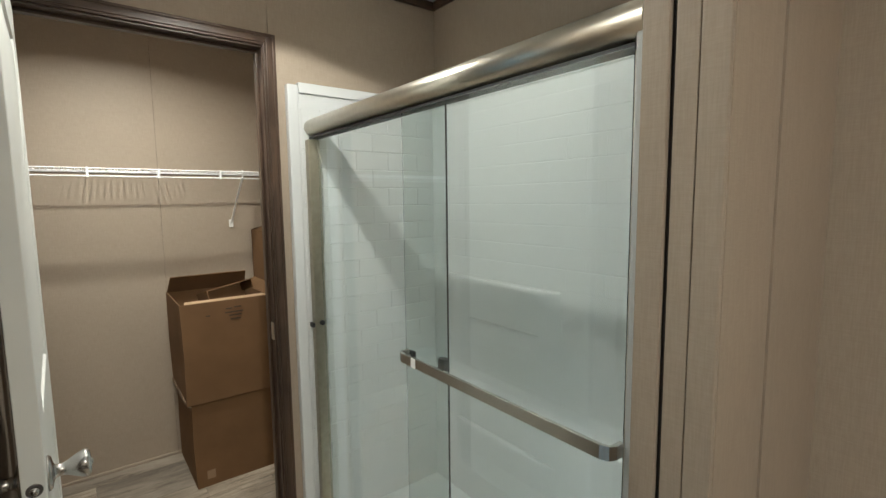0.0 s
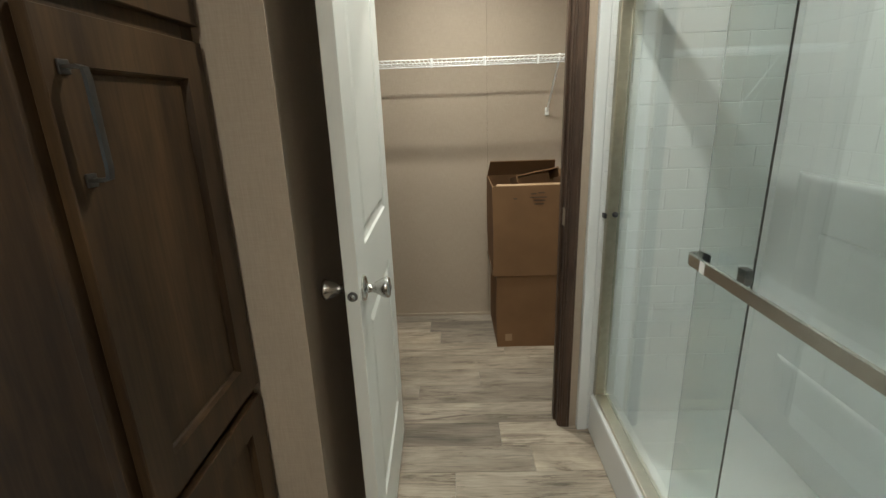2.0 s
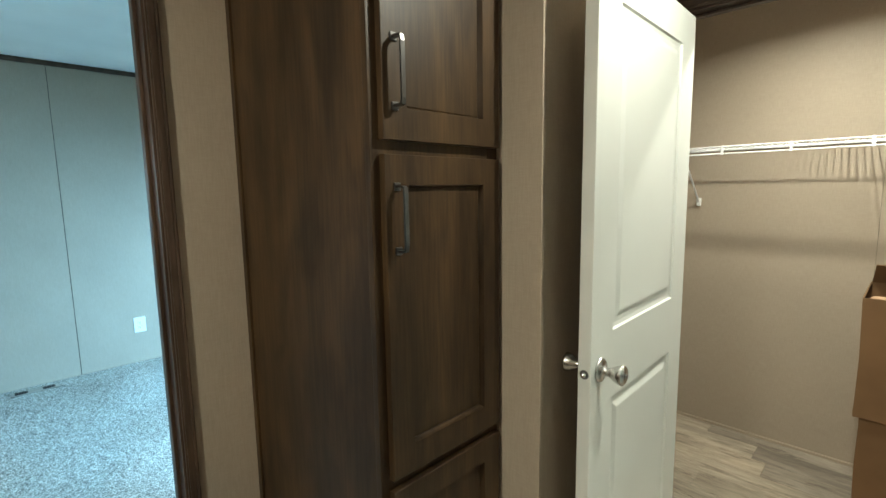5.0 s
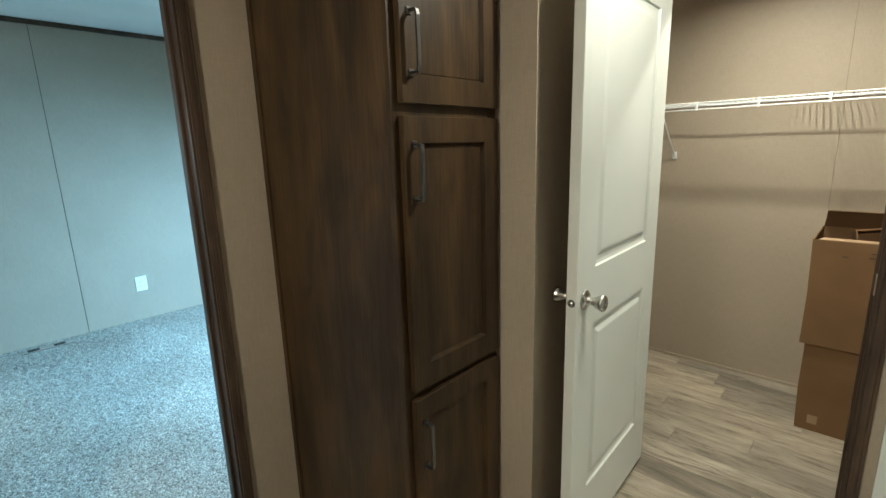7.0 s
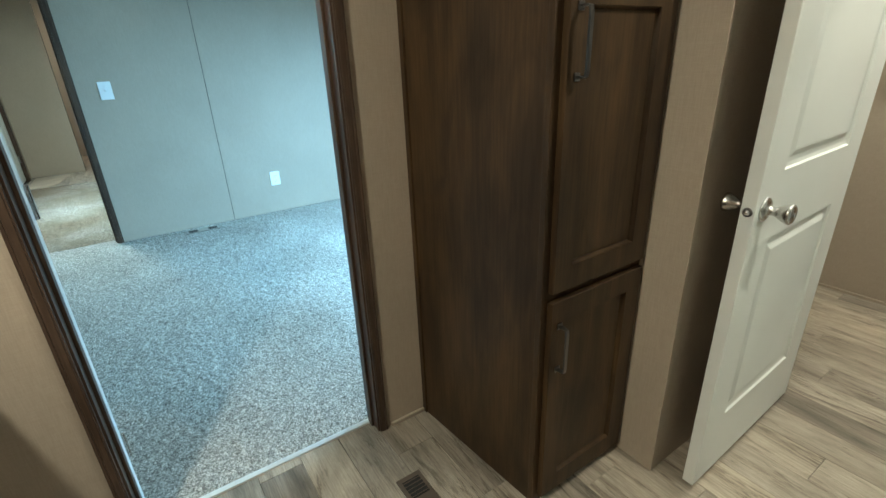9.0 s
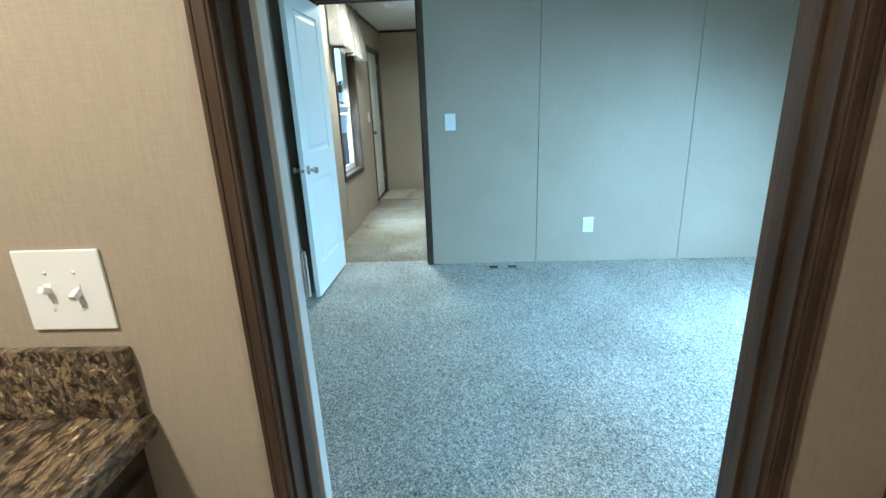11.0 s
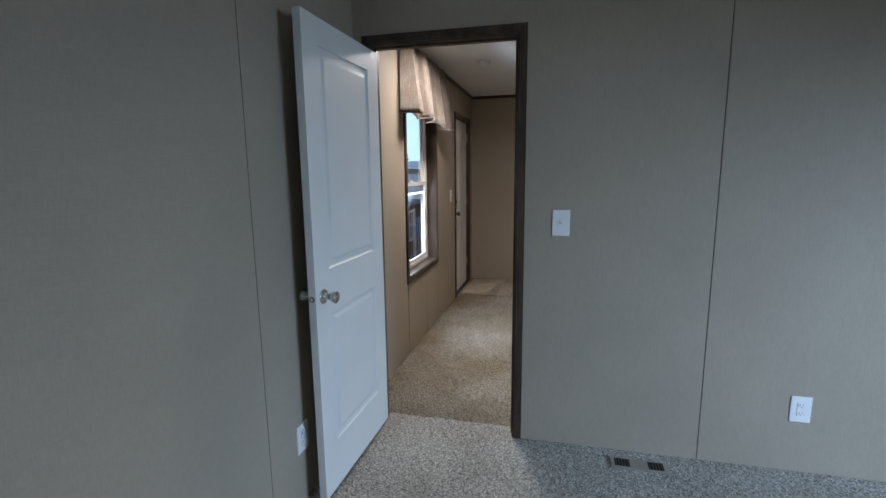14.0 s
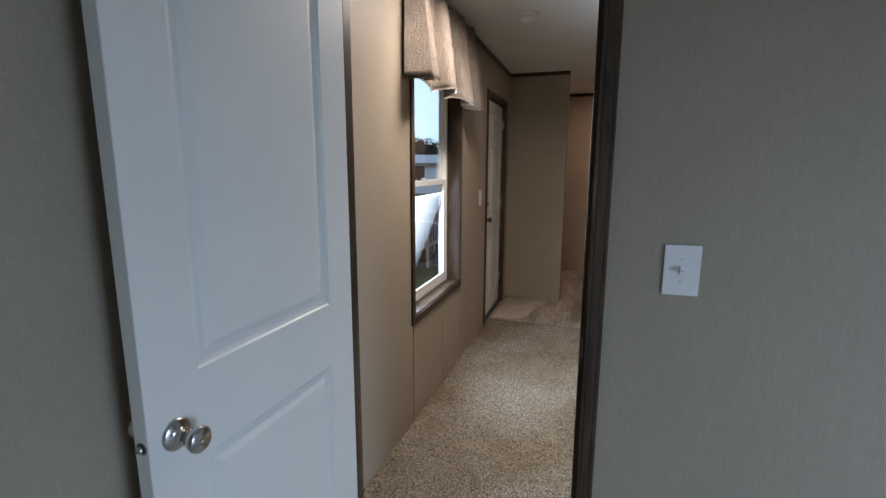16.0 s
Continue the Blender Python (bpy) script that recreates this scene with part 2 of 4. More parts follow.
CLOTH = woven("valance_cloth", (0.43, 0.36, 0.31))
METAL_WARM = plain("register_metal", (0.35, 0.31, 0.26), 0.45, 0.3)
LAMP = glowing("lamp_lens", (1.0, 0.86, 0.7), 9.0)
GRASS = plain("grass", (0.07, 0.10, 0.035), 0.95, vary=0.4, scale=3, relief=0.5)
ASPHALT = plain("asphalt", (0.12, 0.14, 0.16), 0.9, spec=0.1, vary=0.2, scale=2)
SIDING = plain("pale_siding", (0.66, 0.76, 0.80), 0.6, vary=0.05)
LEAF = plain("leaves", (0.07, 0.12, 0.09), 0.8, vary=0.5, scale=6)
BARK = plain("bark", (0.09, 0.065, 0.045), 0.9, vary=0.3, scale=12)
CARPAINT = plain("blue_car_paint", (0.05, 0.20, 0.40), 0.55, 0.0, spec=0.2, vary=0.05)

# ---- mesh helpers ----


def box(bm, x0, y0, z0, x1, y1, z1, bevel=0.0):
    r = bmesh.ops.create_cube(bm, size=1, matrix=Matrix.Translation(((x0 + x1) / 2, (y0 + y1) / 2, (z0 + z1) / 2)) @ Matrix.Diagonal((abs(x1 - x0), abs(y1 - y0), abs(z1 - z0), 1)))
    if bevel:
        es = list({e for v in r["verts"] for e in v.link_edges})
        bmesh.ops.bevel(bm, geom=es, offset=bevel, segments=2, affect="EDGES", profile=0.6)
    return r["verts"]


def tube(bm, a, b, r, n=6):
    a, b = Vector(a), Vector(b)
    q = (b - a).to_track_quat("Z", "Y").to_matrix().to_4x4()
    bmesh.ops.create_cone(bm, cap_ends=True, segments=n, radius1=r, radius2=r, depth=(b - a).length, matrix=Matrix.Translation((a + b) / 2) @ q)


def lathe(bm, profile, m, n=24):
    """Turns a profile of (radius, height) round z, then places it by m."""
    rings = []
    for r, h in profile:
        rings.append([bm.verts.new(m @ Vector((r * math.cos(2 * math.pi * i / n), r * math.sin(2 * math.pi * i / n), h))) for i in range(n)])
    for a, b in zip(rings, rings[1:]):
        for i in range(n):
            f = bm.faces.new((a[i], a[(i + 1) % n], b[(i + 1) % n], b[i]))
            f.smooth = True
    bm.faces.new(rings[0][::-1])
    bm.faces.new(rings[-1])


def link(name, bm, mat, m=None):
    bmesh.ops.recalc_face_normals(bm, faces=bm.faces)
    me = bpy.data.meshes.new(name)
    bm.to_mesh(me)
    bm.free()
    for one in (mat if isinstance(mat, (list, tuple)) else [mat]):
        me.materials.append(one)
    ob = new(name, me)
    if m is not None:
        ob.matrix_basis = m
    return ob


def part(name, bm, mat, parent, label=""):
    """One mesh under a thing; its points are given in the world."""
    ob = link(name, bm, mat)
    base = parent.matrix_basis.copy()
    up = parent
    while up.parent:
        base = up.parent.matrix_basis @ up.matrix_parent_inverse @ base if up.parent else base
        up = up.parent
    ob.parent = parent
    ob.matrix_parent_inverse = base.inverted()
    if label:
        ob["label"] = label
    return ob


def thing(name, where, label, category, group="", kind=""):
    ob = new(name)
    ob.empty_display_size = 0.1
    ob.matrix_basis = Matrix.Translation(where)
    return tagged(ob, label, category, group, kind)


def solo(name, bm, mat, label, category, kind="", group=""):
    return tagged(link(name, bm, mat), label, category, group, kind)


def one_box(*a, **k):
    bm = bmesh.new()
    box(bm, *a, **k)
    return bm


def ringed(bm, m, x0, z0, x1, z1, rings):
    """Nested rectangles on a face that looks along -y: (inset, depth) from the outside in."""
    loops = []
    for inset, depth in rings:
        loops.append([bm.verts.new(m @ Vector(p)) for p in ((x0 + inset, depth, z0 + inset), (x1 - inset, depth, z0 + inset), (x1 - inset, depth, z1 - inset), (x0 + inset, depth, z1 - inset))])
    for a, b in zip(loops, loops[1:]):
        for i in range(4):
            bm.faces.new((a[i], a[(i + 1) % 4], b[(i + 1) % 4], b[i]))
    bm.faces.new(loops[-1])


def panel_face(bm, m, w, h, panels, rings, soft=0.0015):
    """A door face of width w and height h that looks along -y, flat but for its panels (x0, z0, x1, z1)."""
    xs = sorted({soft, w - soft, *(p[0] for p in panels), *(p[2] for p in panels)})
    zs = sorted({soft, h - soft, *(p[1] for p in panels), *(p[3] for p in panels)})
    for a, b in zip(xs, xs[1:]):
        for c, d in zip(zs, zs[1:]):
            if any(p[0] <= a + 1e-6 and b <= p[2] + 1e-6 and p[1] <= c + 1e-6 and d <= p[3] + 1e-6 for p in panels):
                continue
            bm.faces.new([bm.verts.new(m @ Vector(p)) for p in ((a, 0, c), (b, 0, c), (b, 0, d), (a, 0, d))])
    for p in panels:
        ringed(bm, m, *p, rings)


def slab(w, h, t, panels, rings, m, both=True):
    """A panelled slab: x across, z up, its front at y = 0 and its back at y = t."""
    bm = bmesh.new()
    s = 0.0015
    panel_face(bm, m, w, h, panels, rings)
    back = m @ Matrix.Translation((w, t, 0)) @ Matrix.Rotation(math.pi, 4, "Z")
    panel_face(bm, back, w, h, [(w - p[2], p[1], w - p[0], p[3]) for p in panels] if both else [], rings)
    edge = [((s, s), 0), ((0, 0), s), ((0, 0), t - s), ((s, s), t)]
    loops = []
    for (i, k), y in edge:
        loops.append([bm.verts.new(m @ Vector(p)) for p in ((i, y, k), (w - i, y, k), (w - i, y, h - k), (i, y, h - k))])
    for a, b in zip(loops, loops[1:]):
        for i in range(4):
            bm.faces.new((a[i], a[(i + 1) % 4], b[(i + 1) % 4], b[i]))
    bmesh.ops.remove_doubles(bm, verts=bm.verts, dist=0.0002)
    return bm


# ---- structure ----
TOP = 2.45


def wall(name, axis, lo, hi, a, b, seams, holes, faces, label, top=TOP, g=0.0023):
    """A wall square to axis between lo and hi, running from a to b. seams: joints between boards on each face; holes: (a, b, z0, z1); faces: which sides carry boards."""
    skin = 0.006

    def put(bm, l, h, p, q, z0, z1):
        if axis == "x":
            box(bm, l, p, z0, h, q, z1)
        else:
            box(bm, p, l, z0, q, h, z1)

    def cut(p, q):
        out = []
        edges = sorted({p, q, *(e for o in holes for e in o[:2] if p < e < q)})
        for c, d in zip(edges, edges[1:]):
            z = 0.0
            for o in sorted(holes, key=lambda o: o[2]):
                if o[0] <= c + 1e-6 and d <= o[1] + 1e-6:
                    if o[2] > z:
                        out.append((c, d, z, o[2]))
                    z = o[3]
            if z < top:
                out.append((c, d, z, top))
        return out

    bm = bmesh.new()
    for c, d, z0, z1 in cut(a, b):
        put(bm, lo + skin * ("-" in faces), hi - skin * ("+" in faces), c, d, z0, z1)
    core = solo(name, bm, GROOVE, label, "wall", "structure")
    for side in faces:
        l, h = (lo, lo + skin) if side == "-" else (hi - skin, hi)
        marks = [a, *sorted(s for s in seams if a < s < b), b]
        for p, q in zip(marks, marks[1:]):
            bm = bmesh.new()
            for c, d, z0, z1 in cut(p, q):
                put(bm, l, h, c + (g if c == p and p != a else 0), d - (g if d == q and q != b else 0), z0, z1)
            part("wall_board", bm, WALL, core)
    return core


LINEN = "beige linen-print vinyl wall boards with dark joints"
BACK, EAST, FAR = 3.30, 1.765, -7.72
SOUTH, PORCH = -1.088, -1.15
wall("wall_bath_bedroom", "x", -0.67, -0.57, SOUTH, BACK, [], [(-0.219, 0.604, 0, 2.05)], "-+", LINEN)
wall("wall_bedroom_living", "x", -3.92, -3.82, PORCH, BACK, [0.722, 1.93, 3.14], [(-1.0, -0.205, 0, 2.144)], "-+", LINEN)
wall("wall_south", "y", SOUTH - 0.15, SOUTH, -3.87, EAST + 0.1, [-1.585, -2.865], [], "+", LINEN)
wall("wall_porch_side", "y", PORCH - 0.15, PORCH, FAR - 3.5, -3.871, [-4.22, -4.86, -5.40, -5.80, -6.45], [(-5.775, -4.865, 0.625, 2.08), (-7.50, -6.66, 0, 2.10)], "+", LINEN, g=0.0045)
wall("wall_north", "y", BACK, BACK + 0.15, FAR - 3.5, EAST + 0.1, [0.735, -2.4, -3.5], [(-2.2, -0.9, 0.65, 1.95)], "-", LINEN, g=0.0007)
wall("wall_east", "x", EAST, EAST + 0.15, SOUTH, BACK, [], [], "-", LINEN)
wall("wall_closet_front", "y", 2.09, 2.19, 0.16, EAST, [0.983], [(0.205, 0.971, 0, 2.066)], "-+", LINEN, g=0.0007)
wall("wall_recess", "y", 1.275, 2.19, -0.57, 0.16, [], [], "-", LINEN)
bm = bmesh.new()
box(bm, 0.16, 1.275, 0, 0.166, 2.09, TOP)
solo("wall_recess_side", bm, WALL, LINEN, "wall", "structure")
wall("wall_shower_end", "y", 0.525, 0.6535, 1.105, EAST, [1.307], [], "-", LINEN, g=0.007)
wall("wall_alcove", "x", 1.62, EAST, SOUTH, 0.525, [], [], "-", LINEN)
wall("wall_living_end", "x", FAR - 0.1, FAR, PORCH, -0.53, [], [], "-+", LINEN)
wall("wall_kitchen", "x", -9.45, -9.35, PORCH, BACK, [-0.2], [], "+", LINEN)

solo("trim_corner_bead", one_box(0.136, 1.2715, 0, 0.1685, 1.2748, TOP, bevel=0.001), WALL, "linen-print corner bead on the recess wall", "trim", "structure")

# battens on the shower wall's end
bm = bmesh.new()
box(bm, 1.094, 0.523, 0, 1.105, 0.563, TOP, 0.002)
box(bm, 1.1052, 0.522, 0, 1.128, 0.5248, TOP, 0.001)
solo("trim_batten", bm, WALL, "linen-print corner batten on the wall end", "trim", "structure")
bm = bmesh.new()
box(bm, 1.096, 0.565, 0, 1.105, 0.600, TOP, 0.002)
solo("trim_batten", bm, WALL, "linen-print middle batten on the wall end", "trim", "structure")
bm = bmesh.new()
box(bm, 1.094, 0.609, 0, 1.105, 0.6525, TOP, 0.002)
solo("trim_batten", bm, WALL, "linen-print inner batten on the wall end", "trim", "structure")

bm = bmesh.new()
box(bm, FAR - 3.5, SOUTH - 0.15, TOP, EAST + 0.15, BACK + 0.15, TOP + 0.1)
solo("ceiling", bm, CEIL, "white painted flat ceiling", "ceiling", "structure")


bm = bmesh.new()
box(bm, -0.67, SOUTH, 2.395, EAST, BACK, TOP - 0.001)
solo("ceiling_bath", bm, CEIL, "white painted flat bathroom ceiling", "ceiling", "structure")


def crown(x0, y0, x1, y1, z=2.45):
    solo("trim_crown", one_box(x0, y0, z - 0.038, x1, y1, z - 0.002, bevel=0.004), TRIM_H, "dark brown strip where wall meets ceiling", "trim", "structure")


crown(0.17, 2.072, EAST, 2.09, 2.395)
crown(EAST - 0.018, 0.655, EAST, 2.07, 2.395)
crown(-3.82, SOUTH + 0.02, -3.802, BACK - 0.02)
crown(-3.80, SOUTH, -0.67, SOUTH + 0.018)
crown(FAR, PORCH, -3.92, PORCH + 0.018)
crown(FAR, PORCH + 0.02, FAR + 0.018, -0.53)
crown(-9.35, PORCH, -9.332, BACK - 0.02)
crown(-3.938, PORCH + 0.02, -3.92, BACK - 0.02)


def casing(name, axis, face, out, a, b, top, width, label, depth=0.1, thick=0.014):
    """Jamb lining and moulded casing round a door opening a..b. face: the wall face; out: the way the casing stands proud; depth: the wall's thickness."""
    th = thing(name, ((a + b) / 2, face, 0) if axis == "y" else (face, (a + b) / 2, 0), label, "door frame", kind="structure")

    def put(bm, u0, u1, v0, v1, z0, z1, bev=0.0):
        if axis == "y":
            box(bm, u0, v0, z0, u1, v1, z1, bev)
        else:
            box(bm, v0, u0, z0, v1, u1, z1, bev)

    lining = 0.016
    v0, v1 = face + out * 0.001, face - out * (depth + 0.001)
    for n, u0, u1 in (("jamb", a, a + lining), ("jamb", b - lining, b)):
        bm = bmesh.new()
        put(bm, u0, u1, min(v0, v1), max(v0, v1), 0, top - lining)
        part(n, bm, TRIM, th)
    bm = bmesh.new()
    put(bm, a, b, min(v0, v1), max(v0, v1), top - lining, top)
    part("head_jamb", bm, TRIM_H, th)
    mid = face - out * depth * 0.55
    for u0, u1 in ((a + lining, a + lining + 0.01), (b - lining - 0.01, b - lining)):
        bm = bmesh.new()
        put(bm, u0, u1, mid - 0.016, mid + 0.016, 0, top - lining - 0.01, 0.002)
        part("door_stop", bm, TRIM, th)
    bm = bmesh.new()
    put(bm, a + lining, b - lining, mid - 0.016, mid + 0.016, top - lining - 0.01, top - lining, 0.002)
    part("door_stop", bm, TRIM_H, th)
    for f, o in ((face, out), (face - out * depth, -out)):
        w = width
        for k, (i0, i1, t) in enumerate(((0.006, w * 0.30, thick * 0.82), (w * 0.30, w * 0.78, thick * 0.92), (w * 0.78, w, thick))):
            for s, e in ((-1, a), (1, b)):
                bm = bmesh.new()
                u = sorted((e - s * lining + s * i0, e - s * lining + s * i1))
                v = sorted((f + o * 0.0005, f + o * t))
                put(bm, u[0], u[1], v[0], v[1], 0, top - lining + i1, 0.0025)
                part("casing_side", bm, TRIM, th)
            bm = bmesh.new()
            v = sorted((f + o * 0.0005, f + o * t))
            put(bm, a + lining - i0 + 0.0005, b - lining + i0 - 0.0005, v[0], v[1], top - lining + i0, top - lining + i1, 0.0025)
            part("casing_head", bm, TRIM_H, th)
    return th


FRAME = "dark brown wood-grain door frame and casing"
f1 = casing("door_frame_closet", "y", 2.09, -1, 0.205, 0.971, 2.066, 0.050, FRAME)
casing("door_frame_bath", "x", -0.57, 1, -0.219, 0.604, 2.05, 0.037, FRAME)
f3 = casing("door_frame_bedroom", "x", -3.82, 1, -1.0, -0.205, 2.144, 0.05, FRAME)
casing("door_frame_entry", "y", PORCH, 1, -7.50, -6.66, 2.10, 0.05, FRAME, 0.15)
part("strike_plate", one_box(0.9515, 2.10, 0.925, 0.9552, 2.128, 0.995, bevel=0.0008), NICKEL, f1, "satin metal strike plate")
part("strike_plate", one_box(-3.862, -0.2235, 0.93, -3.84, -0.221, 0.99, bevel=0.0008), STEEL, f3, "satin metal strike plate")

# ---- floors ----
bm = bmesh.new()
box(bm, -0.67, SOUTH - 0.15, -0.1, EAST + 0.15, BACK + 0.15, -0.004)
plank_base = solo("floor", bm, GROOVE, "grey-brown rustic oak-look vinyl plank floor", "floor", "structure")
bm = bmesh.new()
box(bm, FAR - 3.5, SOUTH - 0.15, -0.1, -0.671, BACK + 0.15, -0.012)
carpet_base = solo("floor_underlay", bm, GROOVE, "underlay beneath the carpet", "floor", "structure")


def carpet(name, x0, y0, x1, y1, step, pile, label):
    nx, ny = int((x1 - x0) / step), int((y1 - y0) / step)
    gx, gy = np.meshgrid(np.linspace(x0, x1, nx + 1), np.linspace(y0, y1, ny + 1), indexing="ij")
    rng = np.random.default_rng(4)
    z = rng.normal(0, 0.0019, gx.shape)
    z = z - 0.002
    jx = rng.normal(0, step * 0.22, gx.shape)
    jy = rng.normal(0, step * 0.22, gx.shape)
    for e in (jx, jy):
        e[0, :] = e[-1, :] = e[:, 0] = e[:, -1] = 0
    pts = np.stack((gx + jx, gy + jy, z), -1).reshape(-1, 3)
    i = np.arange(nx)[:, None] * (ny + 1) + np.arange(ny)[None, :]
    quads = np.stack((i, i + ny + 1, i + ny + 2, i + 1), -1).reshape(-1, 4)
    me = bpy.data.meshes.new(name)
    me.from_pydata(pts.tolist(), [], quads.tolist())
    me.materials.append(pile)
    for p in me.polygons:
        p.use_smooth = True
    return tagged(new(name, me), label, "carpet", kind="structure")


carpet("floor_carpet_bedroom", -3.93, SOUTH, -0.645, BACK, 0.0125, CARPET, "grey-beige cut-pile bedroom carpet")
carpet("floor_carpet_living", -6.83, PORCH, -3.93, BACK, 0.02, WORN_DIM, "grey-beige cut-pile carpet, worn brown along the wall, coloured darker for its dimmer light")
solo("threshold", one_box(-0.655, -0.202, -0.003, -0.632, 0.587, 0.008, bevel=0.003), STRIP, "thin metal strip between carpet and vinyl planks", "threshold", "structure")


# ---- doors ----
MOULD = [(0.0, 0.0), (0.004, 0.006), (0.014, 0.008), (0.028, 0.008), (0.044, 0.002), (0.050, 0.0015)]


def knob(name, at, out, parent, mat, label):
    """A tulip door knob with its rosette, standing out along out."""
    q = Vector(out).to_track_quat("Z", "Y").to_matrix().to_4x4()
    m = Matrix.Translation(at) @ q
    bm = bmesh.new()
    lathe(bm, [(0.0005, -0.001), (0.033, 0.0), (0.033, 0.003), (0.029, 0.007), (0.018, 0.009), (0.0125, 0.012), (0.0115, 0.024), (0.014, 0.031), (0.021, 0.043), (0.0265, 0.056), (0.0265, 0.062), (0.022, 0.066), (0.0005, 0.0675)], m)
    ob = part(name, bm, mat, parent, label)
    bm = bmesh.new()
    lathe(bm, [(0.0005, 0.0675), (0.006, 0.0676), (0.006, 0.0695), (0.0005, 0.07)], m, 12)
    part("turn_button", bm, mat, ob)


def swing_door(name, m, w, h, label, metal, knob_x, both=True, kz=0.955, pin=-0.005):
    """A moulded two-panel door; m places its lower hinge-free front corner, front along -y."""
    th = new(name)
    th.empty_display_size = 0.1
    th.matrix_basis = m
    tagged(th, label, "door", kind="structure")
    panels = [(0.130, 0.230, w - 0.125, 0.845), (0.130, 1.038, w - 0.125, h - 0.11)]
    part("leaf", slab(w, h, 0.035, panels, MOULD, m), WHITE, th)
    spin = m.to_3x3()
    knob("knob", m @ Vector((knob_x, 0, kz)), spin @ Vector((0, -1, 0)), th, metal, "satin metal tulip knob")
    if both:
        knob("knob", m @ Vector((knob_x, 0.035, kz)), spin @ Vector((0, 1, 0)), th, metal, "satin metal tulip knob")
    edge = 0.0 if knob_x < w / 2 else w
    s = -1 if edge == 0 else 1
    turn = m @ Matrix.Translation((edge - s * 0.001, 0.0175, kz)) @ Matrix.Rotation(s * math.pi / 2, 4, "Y")
    bm = bmesh.new()
    lathe(bm, [(0.0005, 0), (0.0125, 0.0), (0.0125, 0.0018), (0.0105, 0.0024), (0.0005, 0.0024)], turn, 20)
    part("latch_collar", bm, PEWTER, th, "dark round latch collar")
    bm = bmesh.new()
    lathe(bm, [(0.0005, 0.002), (0.0075, 0.0025), (0.0075, 0.006), (0.005, 0.011), (0.0005, 0.012)], turn, 16)
    part("latch_bolt", bm, metal, th)
    far = w - edge
    for z in (0.2, 1.0, 1.78):
        bm = bmesh.new()
        tube(bm, m @ Vector((far - s * 0.004, pin, z)), m @ Vector((far - s * 0.004, pin, z + 0.09)), 0.006, 10)
        part("hinge", bm, metal, th)
    return th


def stand(p, q, z):
    """A frame with x from p towards q on the floor plan, y to the left of it turned to the back."""
    a = math.atan2(q[1] - p[1], q[0] - p[0])
    return Matrix.Translation((p[0], p[1], z)) @ Matrix.Rotation(a, 4, "Z")


swing_door("door_closet", stand((0.293, 1.312), (0.268, 2.052), 0.022), 0.740, 1.995, "white moulded two-panel door standing open against the closet jamb", STEEL, 0.056, kz=0.946, pin=0.04)
swing_door("door_bedroom", stand((-3.828, -0.992), (-3.083, -1.006), 0.022), 0.745, 2.07, "white moulded two-panel door, open along the wall", STEEL, 0.685, kz=0.93)
swing_door("door_bath", stand((-0.728, -0.200), (-0.74, -0.935), 0.022), 0.735, 2.01, "white moulded two-panel door folded back against the bedroom wall", STEEL, 0.675)

entry = thing("door_entry", (-7.08, PORCH, 0), "white six-panel entry door, closed, with deadbolt and knob", "door", kind="structure")
six = [(x0, z0, x1, z1) for x0, x1 in ((0.10, 0.35), (0.45, 0.70)) for z0, z1 in ((0.18, 0.80), (0.98, 1.62), (1.72, 1.95))]
em = Matrix.Translation((-6.68, PORCH - 0.03, 0.02)) @ Matrix.Rotation(math.pi, 4, "Z")
part("leaf", slab(0.80, 2.055, 0.044, six, MOULD, em), WHITE, entry)
knob("knob", (-6.745, PORCH - 0.03, 0.985), (0, 1, 0), entry, PEWTER, "dark metal knob")
bm = bmesh.new()
lathe(bm, [(0.0005, 0), (0.03, 0.0), (0.03, 0.006), (0.024, 0.014), (0.009, 0.016), (0.009, 0.024), (0.0005, 0.025)], Matrix.Translation((-6.745, PORCH - 0.03, 1.13)) @ Matrix.Rotation(-math.pi / 2, 4, "X"))
bolt = part("deadbolt", bm, PEWTER, entry, "dark metal deadbolt")
part("thumb_turn", one_box(-6.749, PORCH - 0.008, 1.115, -6.741, PORCH + 0.004, 1.145, bevel=0.002), PEWTER, bolt)
for z in (0.25, 1.05, 1.85):
    part("hinge", one_box(-7.487, PORCH - 0.028, z, -7.475, PORCH - 0.012, z + 0.09, bevel=0.003), STEEL, entry)

# ---- tall cabinet ----
cab = thing("tall_cabinet", (-0.27, 1.06, 0), "tall dark-stained wooden linen cabinet with three shaker doors", "cabinet")
bm = bmesh.new()
ring = [(-0.569, 0.802), (0.0, 0.850), (0.0, 1.272), (-0.569, 1.272)]
lo = [bm.verts.new((x, y, 0.0)) for x, y in ring]
hi = [bm.verts.new((x, y, 2.20)) for x, y in ring]
bm.faces.new(lo[::-1])
bm.faces.new(hi)
for i in range(4):
    bm.faces.new((lo[i], lo[(i + 1) % 4], hi[(i + 1) % 4], hi[i]))
part("body", bm, CAB, cab)
